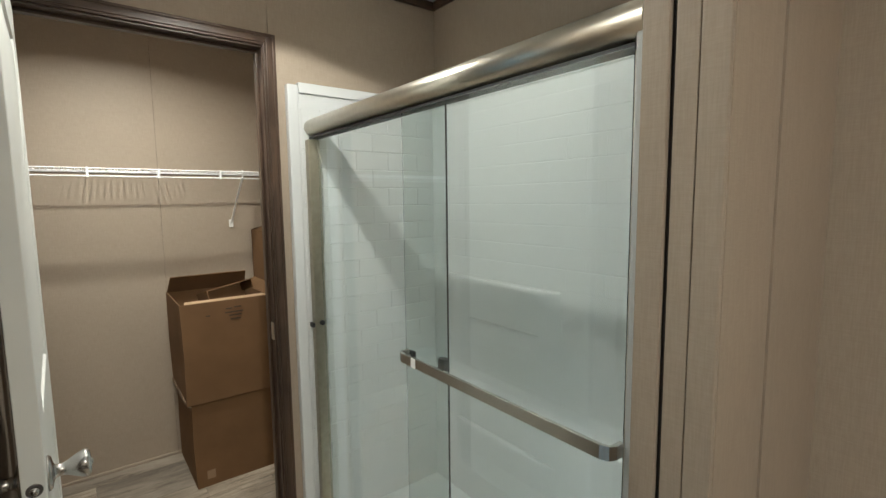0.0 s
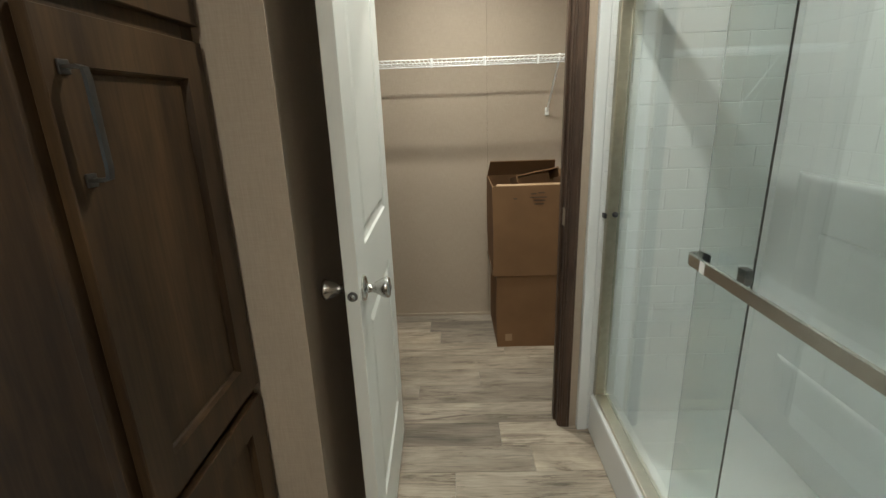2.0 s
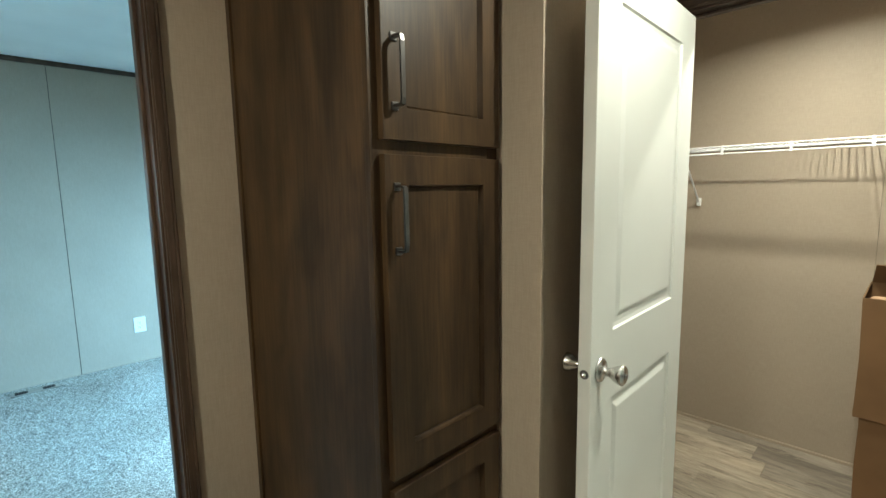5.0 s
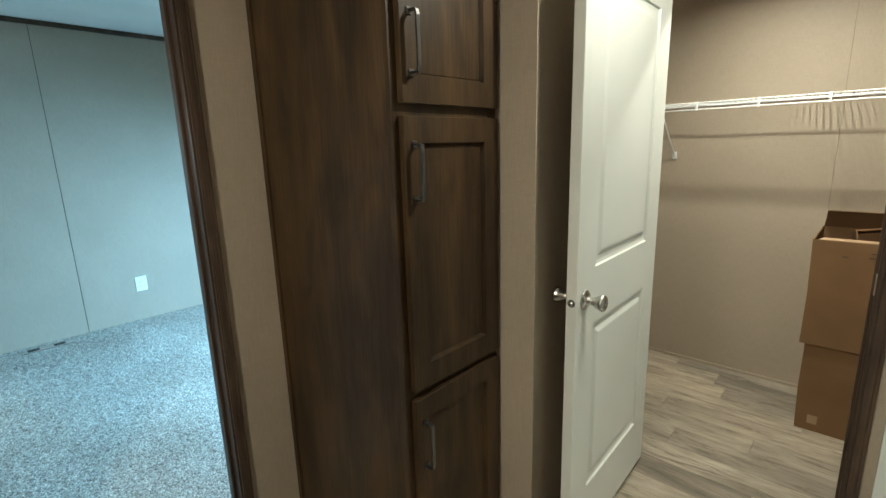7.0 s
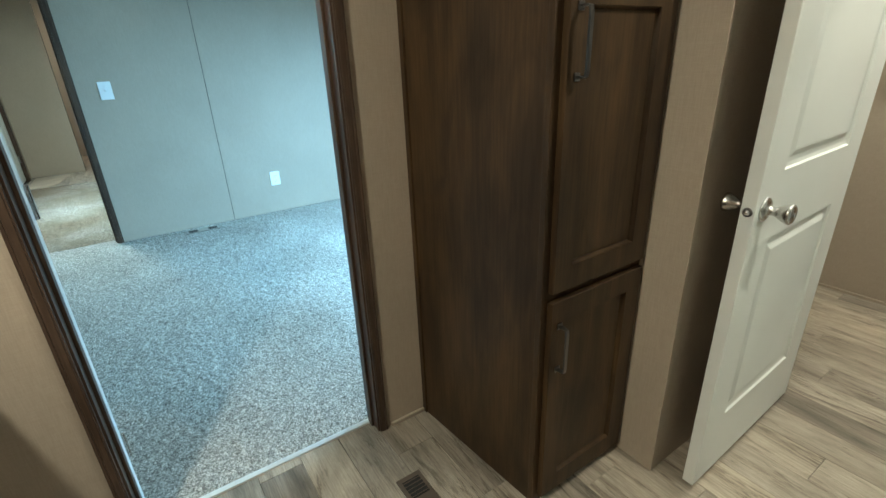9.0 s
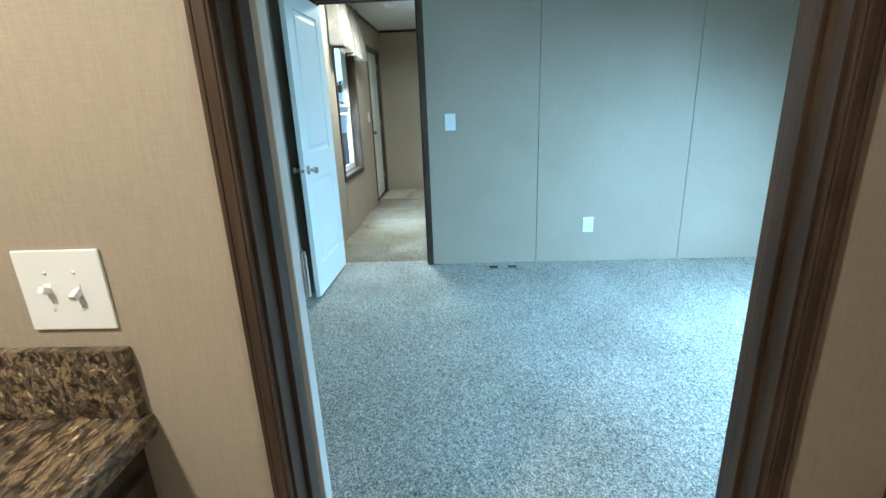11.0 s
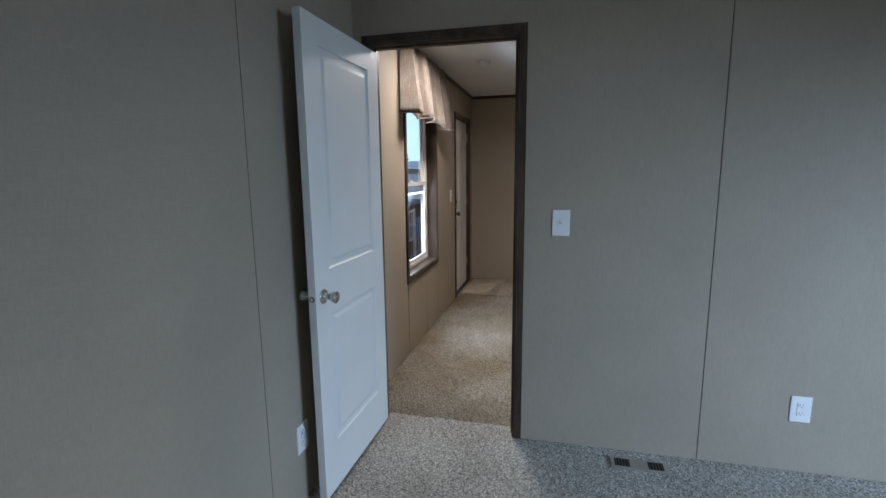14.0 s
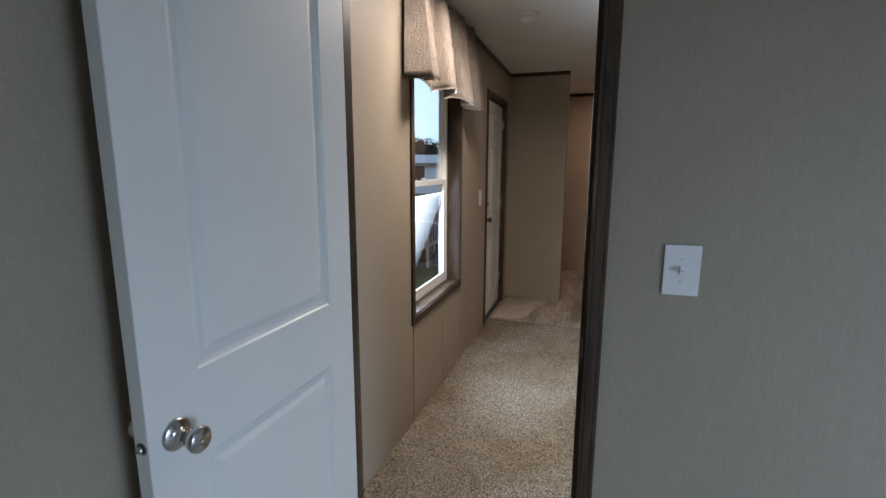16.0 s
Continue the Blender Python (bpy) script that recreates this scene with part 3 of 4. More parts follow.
for n, a in (("scribe_moulding", (-0.5685, 0.797, 0, -0.545, 0.8085, 2.2)), ("face_stile", (0.0005, 0.846, 0, 0.019, 0.895, 2.2)), ("face_stile", (0.0005, 1.235, 0, 0.019, 1.274, 2.2)),
             ("face_rail", (0.0005, 0.895, 0.0, 0.0185, 1.235, 0.06)), ("face_rail", (0.0005, 0.895, 0.73, 0.0185, 1.235, 0.81)), ("face_rail", (0.0005, 0.895, 1.50, 0.0185, 1.235, 1.58)), ("face_rail", (0.0005, 0.895, 2.14, 0.0185, 1.235, 2.2))):
    part(n, one_box(*a, bevel=0.0015), CAB, cab)
SHAKER = [(0.0, 0.0), (0.002, 0.010), (0.005, 0.0150), (0.008, 0.0130)]


def pull(at, length, parent, mat, along=(0, 0, 1), out=(1, 0, 0)):
    """A square arched bar pull centred at a point."""
    a, o, c = Vector(along), Vector(out), Vector(at)
    side = a.cross(o)
    bm = bmesh.new()
    rows = [(-0.5, 0.0, 0.0065), (-0.5, 0.021, 0.0058), (-0.485, 0.028, 0.0055), (-0.40, 0.030, 0.0055), (0.40, 0.030, 0.0055), (0.485, 0.028, 0.0055), (0.5, 0.021, 0.0058), (0.5, 0.0, 0.0065)]
    loops = []
    for i, (u, v, r) in enumerate(rows):
        p, n = rows[max(0, i - 1)], rows[min(len(rows) - 1, i + 1)]
        d = (a * (n[0] - p[0]) * length + o * (n[1] - p[1])).normalized()
        up = side.cross(d)
        mid = c + a * u * length + o * v
        loops.append([bm.verts.new(mid + side * r * x + up * 0.0024 * y) for x, y in ((-1, -1), (1, -1), (1, 1), (-1, 1))])
    for p, n in zip(loops, loops[1:]):
        for i in range(4):
            bm.faces.new((p[i], p[(i + 1) % 4], n[(i + 1) % 4], n[i]))
    bm.faces.new(loops[0][::-1])
    bm.faces.new(loops[-1])
    return part("handle", bm, mat, parent, "satin nickel bar pull")


for z0, z1, hz in ((0.035, 0.746, 0.598), (0.774, 1.526, 1.385), (1.556, 2.165, 1.698)):
    m = Matrix.Translation((0.040, 0.868, z0)) @ Matrix.Rotation(math.pi / 2, 4, "Z")
    w, h = 0.391, z1 - z0
    d = part("cabinet_door", slab(w, h, 0.0195, [(0.066, 0.070, w - 0.066, h - 0.067)], SHAKER, m, False), CAB, cab)
    pull((0.040, 0.900, hz), 0.142, d, PULL)
    for k in (-1, 1):
        part("handle_foot", one_box(0.0402, 0.891, hz + k * 0.071 - 0.009, 0.044, 0.909, hz + k * 0.071 + 0.009, bevel=0.0012), PULL, d)

# ---- shower ----
surround = thing("shower_surround", (1.4, 1.35, 0), "white moulded acrylic shower surround with subway-tile relief", "shower")
SX, SY0, SY1 = 1.73, 0.67, 2.062
part("end_panel", one_box(1.079, SY1, 0.0, SX + 0.02, 2.0895, 1.935, bevel=0.004), ACRYLIC, surround)
part("end_panel", one_box(1.106, 0.6540, 0.0, SX + 0.02, SY0, 1.935, bevel=0.004), ACRYLIC, surround)
part("back_panel", one_box(SX, SY0, 0.0, EAST - 0.002, SY1, 1.935, bevel=0.004), ACRYLIC, surround)
part("flange", one_box(1.036, 2.056, 0.0, 1.078, 2.0892, 1.925, bevel=0.005), ACRYLIC, surround)
part("flange", one_box(1.079, 2.054, 1.895, SX, 2.062, 1.935, bevel=0.003), ACRYLIC, surround)
part("flange", one_box(SX - 0.008, SY0, 1.895, SX, 2.053, 1.935, bevel=0.003), ACRYLIC, surround)
bm = bmesh.new()
box(bm, 1.082, SY0, 0.0, 1.165, 2.0555, 0.185, 0.012)
part("threshold_curb", bm, ACRYLIC, surround)
bm = bmesh.new()
box(bm, 1.13, SY0, 0.0, SX, SY1, 0.09, 0.01)
part("pan", bm, ACRYLIC, surround)


def ledge(x0, y0, y1, z, drop):
    """A moulded shelf that swells out of the back panel with rounded ends."""
    bm = bmesh.new()
    n = 18
    prof = [(0.0, 0.0), (x0 * 0.82, 0.001), (x0, -0.008), (x0 * 0.94, -0.022), (x0 * 0.4, -drop * 0.6), (0.0, -drop)]
    loops = []
    for i in range(n + 1):
        u = i / n
        k = min(1.0, math.sin(math.pi * u) * 3.2) ** 0.6 if 0 < u < 1 else 0.02
        loops.append([bm.verts.new((SX - a * k, y0 + (y1 - y0) * u, z + b)) for a, b in prof])
    for p, q in zip(loops, loops[1:]):
        for i in range(len(prof) - 1):
            f = bm.faces.new((p[i], p[i + 1], q[i + 1], q[i]))
            f.smooth = True
    return bm


part("soap_shelf", ledge(0.030, 1.30, 1.95, 1.135, 0.3), ACRYLIC, surround)
part("soap_shelf", ledge(0.018, 1.36, 1.82, 0.955, 0.10), ACRYLIC, surround)
part("foot_ledge", ledge(0.02, 0.75, 1.95, 0.62, 0.2), ACRYLIC, surround)
part("foot_ledge", ledge(0.018, 1.3, 1.9, 0.46, 0.14), ACRYLIC, surround)

enclosure = thing("shower_door", (1.12, 1.36, 0.19), "framed sliding glass shower doors with brushed nickel rails", "shower door")
bm = bmesh.new()
n = 18
prof = []
for i in range(n + 1):
    a = math.radians(90 + 168 * i / n)
    prof.append((1.150 + 0.056 * math.cos(a), 1.765 + 0.039 * math.sin(a)))
prof += [(1.152, 1.727), (1.152, 1.804)]
ends = []
for y in (0.6545, 2.054):
    ends.append([bm.verts.new((x, y, z)) for x, z in prof])
k = len(prof)
for i in range(k):
    f = bm.faces.new((ends[0][i], ends[0][(i + 1) % k], ends[1][(i + 1) % k], ends[1][i]))
    f.smooth = i < n
bm.faces.new(ends[0])
bm.faces.new(ends[1][::-1])
part("header_rail", bm, NICKEL, enclosure, "rounded brushed nickel header rail")
# Black strip added for the dark gap in the header's shade.
part("header_shade", one_box(1.111, 0.6745, 1.720, 1.150, 2.05, 1.7275), RUBBER, enclosure, "black strip standing in for the shaded gap under the rail")
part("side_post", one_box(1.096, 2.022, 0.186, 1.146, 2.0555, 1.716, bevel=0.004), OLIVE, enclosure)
part("side_post", one_box(1.113, 0.6705, 0.186, 1.146, 0.6755, 1.716, bevel=0.001), NICKEL, enclosure)
part("bottom_track", one_box(1.094, 0.686, 0.1855, 1.150, 2.0215, 0.205, bevel=0.004), NICKEL, enclosure)
outer = part("sliding_pane", one_box(1.1065, 0.672, 0.207, 1.1095, 1.370, 1.7195), GLASS, enclosure, "clear greenish glass pane")
inner = part("sliding_pane", one_box(1.1335, 1.205, 0.207, 1.1365, 2.020, 1.7195), GLASS, enclosure, "clear greenish glass pane")
for pane in (outer, inner):
    pane.visible_shadow = False
part("edge_seal", one_box(1.1332, 1.2022, 0.207, 1.1368, 1.2048, 1.715), RUBBER, enclosure, "dark seal on the pane's edge")
part("pane_clip", one_box(1.113, 1.195, 1.018, 1.131, 1.222, 1.052, bevel=0.002), PEWTER, enclosure)
bm = bmesh.new()
pts = [(1.104, 1.350), (1.085, 1.350), (1.074, 1.345), (1.069, 1.332), (1.069, 0.692), (1.074, 0.679), (1.085, 0.674), (1.104, 0.674)]
loops = []
for i, (x, y) in enumerate(pts):
    p, q = Vector(pts[max(0, i - 1)]), Vector(pts[min(len(pts) - 1, i + 1)])
    d = (q - p).normalized()
    nx, ny = d.y * 0.0045, -d.x * 0.0045
    loops.append([bm.verts.new(c) for c in ((x + nx, y + ny, 1.020), (x + nx, y + ny, 1.046), (x - nx, y - ny, 1.046), (x - nx, y - ny, 1.020))])
for p, q in zip(loops, loops[1:]):
    for i in range(4):
        bm.faces.new((p[i], p[(i + 1) % 4], q[(i + 1) % 4], q[i]))
bm.faces.new(loops[0])
bm.faces.new(loops[-1][::-1])
bar = part("towel_bar", bm, BAR, enclosure, "flat brushed nickel towel bar")
part("bar_sticker", one_box(1.0635, 1.262, 1.0195, 1.0643, 1.282, 1.0465), PLASTIC, bar, "small pale tape on the bar")
part("bar_mount", one_box(1.1112, 1.333, 1.012, 1.118, 1.359, 1.04, bevel=0.002), RUBBER, enclosure)
part("bumper", one_box(1.084, 2.024, 0.968, 1.0955, 2.052, 0.986, bevel=0.003), RUBBER, enclosure, "black rubber bumper")
bm = bmesh.new()
lathe(bm, [(0.0005, 0), (0.010, 0.0), (0.010, 0.012), (0.006, 0.016), (0.0005, 0.016)], Matrix.Translation((1.122, 2.0205, 0.985)) @ Matrix.Rotation(math.pi / 2, 4, "X"), 14)
part("bumper", bm, RUBBER, enclosure, "black rubber bumper")

# ---- closet: wire shelf ----
shelf = thing("wire_shelf", (0.6, 3.1, 1.62), "white vinyl-coated wire closet shelf on the back wall", "shelf")
X0, X1, LIP = -0.56, 1.71, 2.992
for n, y, z, r in (("lip_wire", LIP, 1.642, 0.0032), ("lip_wire", LIP, 1.606, 0.0034), ("lip_wire", LIP, 1.6255, 0.0022), ("middle_wire", 3.150, 1.6395, 0.0034), ("back_wire", BACK - 0.006, 1.640, 0.003)):
    bm = bmesh.new()
    tube(bm, (X0, y, z), (X1, y, z), r, 8)
    part(n, bm, WIRE, shelf)
bm = bmesh.new()
x = X0 + 0.01
while x < X1:
    tube(bm, (x, LIP, 1.6445), (x, BACK - 0.004, 1.6445), 0.0026, 5)
    x += 0.0255
deck = part("deck_wires", bm, WIRE, shelf, "close-set thin white deck wires")
deck["kind"] = "stuff"
for x in (-0.445, -0.16, 0.125, 0.415, 0.702, 0.989, 1.27, 1.56):
    part("lip_clip", one_box(x - 0.006, LIP - 0.007, 1.600, x + 0.006, LIP + 0.006, 1.648, bevel=0.002), WIRE, shelf)
for x in (-0.06, 1.10):
    bm = bmesh.new()
    tube(bm, (x, LIP + 0.004, 1.606), (x, BACK - 0.012, 1.352), 0.0052, 8)
    tube(bm, (x, LIP - 0.008, 1.606), (x, LIP - 0.008, 1.65), 0.004, 8)
    b = part("brace", bm, WIRE, shelf)
    part("brace_foot", one_box(x - 0.012, BACK - 0.014, 1.325, x + 0.012, BACK - 0.0005, 1.372, bevel=0.004), PLASTIC, b)

# ---- closet: cartons ----


def carton(x0, y0, z0, x1, y1, z1, label, flaps=(), t=0.006):
    th = thing("cardboard_box", ((x0 + x1) / 2, (y0 + y1) / 2, z0), label, "box", "cartons in the closet")
    bm = bmesh.new()
    loops = []
    for i, z in ((0, z0), (0, (z0 + z1) / 2), (0, z1), (t, z1), (t, z0 + t)):
        loops.append([bm.verts.new(c) for c in ((x0 + i, y0 + i, z), (x1 - i, y0 + i, z), (x1 - i, y1 - i, z), (x0 + i, y1 - i, z))])
    for p, q in zip(loops, loops[1:]):
        for i in range(4):
            bm.faces.new((p[i], p[(i + 1) % 4], q[(i + 1) % 4], q[i]))
    bm.faces.new(loops[0])
    bm.faces.new(loops[-1])
    for v in bm.verts:
        v.co.x += 0.004 * math.sin(v.co.z * 9 + v.co.y * 3)
    part("body", bm, BOARD, th)
    return th


low = carton(0.750, 2.822, 0.0, 1.160, 3.285, 0.448, "brown cardboard carton with taped edges, under another")
part("flap", one_box(0.751, 2.823, 0.4485, 1.159, 3.284, 0.454), BOARD, low)
part("tape_strip", one_box(0.7475, 2.84, 0.42, 0.7492, 3.27, 0.448), TAPE, low, "shiny packing tape")
part("label_sticker", one_box(0.800, 2.8205, 0.04, 0.84, 2.8218, 0.085), TAPE, low)
up = carton(0.728, 2.812, 0.455, 1.155, 3.275, 0.972, "tall brown cardboard carton with its flaps open")
part("tape_strip", one_box(0.7255, 2.83, 0.456, 0.7272, 3.26, 0.48), TAPE, up, "shiny packing tape")


def flap(parent, a, b, out, label=""):
    """A hinged flap from edge a-b, reaching along out."""
    a, b, out = Vector(a), Vector(b), Vector(out)
    nrm = (b - a).cross(out).normalized() * 0.003
    bm = bmesh.new()
    rows = []
    for i in range(5):
        u = i / 4
        p, q = a + out * u, b + out * u
        sag = Vector((0, 0, -0.012 * u * u))
        ins = (b - a).normalized() * 0.012 * u
        rows.append([bm.verts.new(v + sag) for v in (p + ins - nrm, q - ins - nrm, q - ins + nrm, p + ins + nrm)])
    for p, q in zip(rows, rows[1:]):
        for i in range(4):
            bm.faces.new((p[i], p[(i + 1) % 4], q[(i + 1) % 4], q[i]))
    bm.faces.new(rows[0])
    bm.faces.new(rows[-1])
    part("flap", bm, BOARD_PALE if label else BOARD, parent, label)


flap(up, (0.747, 2.813, 0.972), (1.153, 2.813, 0.972), (0.004, 0.095, 0.006), "pale flap folded inwards")
flap(up, (0.732, 3.271, 0.972), (1.153, 3.271, 0.972), (0.0, -0.075, 0.105))
flap(up, (1.154, 2.83, 0.972), (1.154, 3.26, 0.972), (0.13, 0.0, 0.10))
for i, (x, z, w) in enumerate(((0.935, 0.925, 0.03), (0.975, 0.93, 0.035), (0.93, 0.905, 0.09), (0.95, 0.888, 0.06), (0.955, 0.868, 0.05), (0.84, 0.90, 0.02))):
    part("print_mark", one_box(x, 2.8095, z, x + w, 2.8112, z + 0.006), INK, up, "smudged dark print")
scrap = thing("cardboard_insert", (0.98, 3.02, 0.90), "bent cardboard insert lying in the open carton", "box")
bm = bmesh.new()
box(bm, -0.12, -0.09, -0.003, 0.12, 0.09, 0.003)
box(bm, -0.123, -0.09, -0.05, -0.117, 0.09, 0.003)
box(bm, 0.117, -0.09, -0.05, 0.123, 0.09, 0.003)
for v in bm.verts:
    v.co = pose(0.98, 3.02, 1.01, -14, -9, 8) @ v.co
part("sheet", bm, BOARD, scrap)
part("filler", one_box(0.80, 2.86, 0.466, 1.10, 3.22, 0.64, bevel=0.01), BOARD, scrap)
tall = carton(1.205, 2.86, 0.0, 1.60, 3.26, 1.305, "tall narrow cardboard carton standing by the closet wall")
flap(tall, (1.206, 2.87, 1.305), (1.206, 3.25, 1.305), (0.06, 0.0, 0.03))

# ---- vanity ----
van = thing("vanity_cabinet", (0.2, -0.78, 0), "dark-stained wooden vanity cabinet with shaker doors", "cabinet")
part("body", one_box(-0.568, SOUTH + 0.002, 0.0, 1.02, -0.46, 0.845, bevel=0.002), VAN, van)
for i in range(3):
    x = -0.545 + i * 0.52
    m = Matrix.Translation((x + 0.50, -0.4395, 0.06)) @ Matrix.Rotation(math.pi, 4, "Z")
    d = part("cabinet_door", slab(0.50, 0.73, 0.019, [(0.066, 0.066, 0.434, 0.664)], SHAKER, m, False), VAN, van)
    pull((x + (0.275 if i == 0 else 0.25), -0.4395, 0.705 if i == 0 else 0.74), 0.1, d, PULL, (1, 0, 0), (0, 1, 0))
top = thing("countertop", (0.2, -0.78, 0.845), "brown speckled stone-look laminate countertop with splash", "countertop")
part("slab", one_box(-0.5685, SOUTH + 0.001, 0.8455, 1.04, -0.425, 0.886, bevel=0.006), STONE, top)
part("side_splash", one_box(-0.5685, SOUTH + 0.021, 0.8865, -0.549, -0.436, 1.012, bevel=0.003), STONE, top)
part("back_splash", one_box(-0.5685, SOUTH + 0.001, 0.8865, 1.04, SOUTH + 0.0205, 1.012, bevel=0.003), STONE, top)

# ---- switches and outlets ----


def plate(name, m, w, h, label, category):
    th = new(name)
    th.empty_display_size = 0.05
    th.matrix_basis = m
    tagged(th, label, category)
    bm = bmesh.new()
    box(bm, -w / 2, -0.006, -h / 2, w / 2, -0.0005, h / 2, 0.0022)
    for v in bm.verts:
        v.co = m @ v.co
    part("cover_plate", bm, PLASTIC, th)
    return th


def bits(parent, m, name, mat, a, bevel=0.0):
    bm = bmesh.new()
    box(bm, *a, bevel)
    for v in bm.verts:
        v.co = m @ v.co
    return part(name, bm, mat, parent)


def screw(parent, m, x, z):
    bm = bmesh.new()
    lathe(bm, [(0.0005, 0), (0.003, 0.0002), (0.0026, 0.0012), (0.0005, 0.0014)], m @ Matrix.Translation((x, -0.006, z)) @ Matrix.Rotation(math.pi / 2, 4, "X"), 10)
    part("screw", bm, PLASTIC, parent)


def toggle(parent, m, x, up):
    bits(parent, m, "toggle_slot", PLASTIC, (x - 0.0055, -0.0075, -0.012, x + 0.0055, -0.006, 0.012), 0.0006)
    t = m @ Matrix.Translation((x, -0.006, 0)) @ Matrix.Rotation(radians(28 if up else -28), 4, "X")
    bits(parent, t, "toggle", PLASTIC, (-0.0048, -0.0165, -0.005, 0.0048, 0.0, 0.005), 0.001)
    screw(parent, m, x, 0.030)
    screw(parent, m, x, -0.030)


def switch(m, gangs, label):
    w = 0.086 if gangs == 1 else 0.138
    th = plate("light_switch", m, w, 0.132, label, "switch")
    for i in range(gangs):
        toggle(th, m, (i - (gangs - 1) / 2) * 0.046, i == 1)


def outlet(m, label, w=0.088):
    th = plate("wall_outlet", m, w, 0.130, label, "outlet")
    for z in (0.02, -0.02):
        o = bits(th, m, "receptacle", PLASTIC, (-0.0165, -0.0085, z - 0.0135, 0.0165, -0.006, z + 0.0135), 0.003)
        for x, h in ((-0.0065, 0.009), (0.0065, 0.007)):
            bits(o, m, "slot", DARK, (x - 0.0012, -0.009, z - h / 2 + 0.003, x + 0.0012, -0.0084, z + h / 2 + 0.003))
        bits(o, m, "slot", DARK, (-0.002, -0.009, z - 0.0105, 0.002, -0.0084, z - 0.0065))
    screw(th, m, 0, 0)


switch(pose(-0.57, -0.515, 1.11, 0, 0, 90), 2, "white double toggle switch above the countertop")
switch(pose(-3.82, 0.012, 1.21, 0, 0, 90), 1, "white single toggle switch beside the bedroom door")
switch(pose(-6.42, PORCH, 1.21, 0, 0, 180), 1, "white switch plate beside the entry door")
outlet(pose(-3.82, 1.155, 0.328, 0, 0, 90), "white duplex outlet low on the bedroom wall")
outlet(pose(-3.10, SOUTH, 0.31, 0, 0, 180), "white duplex outlet on the wall behind the door")

# ---- floor registers ----


def register(x0, y0, x1, y1, along, plate_mat, slat_mat, label):
    th = thing("floor_register", ((x0 + x1) / 2, (y0 + y1) / 2, 0), label, "floor vent")
    part("face_plate", one_box(x0, y0, 0.0, x1, y1, 0.006, bevel=0.0025), plate_mat, th)
    ln = (x1 - x0) if along == "x" else (y1 - y0)
    for s, e in ((0.07, 0.34), (0.66, 0.93)):
        if along == "x":
            part("louvre_well", one_box(x0 + ln * s, y0 + 0.014, 0.0061, x0 + ln * e, y1 - 0.014, 0.0066), DARK, th)
        else:
            part("louvre_well", one_box(x0 + 0.014, y0 + ln * s, 0.0061, x1 - 0.014, y0 + ln * e, 0.0066), DARK, th)
        for i in range(5):
            u = s + (e - s) * (i + 0.5) / 5
            if along == "x":
                part("louvre", one_box(x0 + ln * u - 0.0010, y0 + 0.013, 0.0067, x0 + ln * u + 0.0013, y1 - 0.013, 0.0082), slat_mat, th)
            else:
                part("louvre", one_box(x0 + 0.013, y0 + ln * u - 0.0013, 0.0067, x1 - 0.013, y0 + ln * u + 0.0013, 0.0082), slat_mat, th)


BROWN_METAL = plain("brown_register", (0.10, 0.075, 0.055), 0.45, 0.2)
register(-0.315, 0.525, -0.03, 0.618, "x", BROWN_METAL, BROWN_METAL, "brown metal floor register in the plank floor")
register(-3.745, 0.292, -3.655, 0.562, "y", METAL_WARM, BROWN_METAL, "taupe metal floor register in the carpet")

# shoe moulding
for a in ((-0.55, BACK - 0.012, 0, 1.70, BACK - 0.0005, 0.016), (-0.5695, 0.645, 0, -0.558, 0.797, 0.016)):
    solo("baseboard", one_box(*a, bevel=0.003), WALL, "thin beige shoe strip at the floor", "trim", "structure")

# ---- ceiling fittings ----


def can_light(x, y, r, label, TOP):
    th = thing("ceiling_light", (x, y, TOP), label, "ceiling light", "recessed ceiling lights")
    bm = bmesh.new()
    lathe(bm, [(r * 1.25, 0.0), (r * 1.3, -0.004), (r * 1.2, -0.009), (r * 0.96, -0.010), (r * 0.95, -0.002)], Matrix.Translation((x, y, TOP - 0.001)))
    part("trim_ring", bm, PLASTIC, th)
    bm = bmesh.new()
    lathe(bm, [(0.001, -0.004), (r * 0.94, -0.004), (r * 0.94, -0.002), (0.001, -0.002)], Matrix.Translation((x, y, TOP)))
    part("lens", bm, LAMP, th, "glowing warm white lens")


for x, y, r in ((0.30, -0.72, 0.075), (0.56, 2.54, 0.075), (-4.97, -0.645, 0.09), (-8.5, 0.3, 0.09)):
    can_light(x, y, r, "round recessed ceiling light, lit", 2.395 if x > -0.67 else 2.45)
flush = thing("ceiling_light", (0.765, 1.43, 2.395), "round flush-mounted ceiling light with a glowing dome, lit", "ceiling light")
bm = bmesh.new()
lathe(bm, [(0.001, 0.0), (0.10, 0.0), (0.10, -0.012), (0.092, -0.020), (0.001, -0.020)], Matrix.Translation((0.765, 1.43, 2.3945)))
part("base_ring", bm, PLASTIC, flush)
bm = bmesh.new()
lathe(bm, [(0.088, -0.0205), (0.085, -0.045), (0.065, -0.075), (0.035, -0.092), (0.001, -0.098)], Matrix.Translation((0.765, 1.43, 2.3945)))
part("dome", bm, LAMP, flush, "glowing warm white dome")
smoke = thing("smoke_detector", (-5.78, -0.69, TOP), "round white smoke detector on the ceiling", "smoke detector")
bm = bmesh.new()
lathe(bm, [(0.066, 0.0), (0.068, -0.010), (0.062, -0.014)], Matrix.Translation((-5.78, -0.69, TOP - 0.0005)))
part("base_ring", bm, PLASTIC, smoke)
bm = bmesh.new()
lathe(bm, [(0.058, -0.0145), (0.057, -0.030), (0.048, -0.040), (0.015, -0.043), (0.014, -0.046), (0.001, -0.046)], Matrix.Translation((-5.78, -0.69, TOP)))
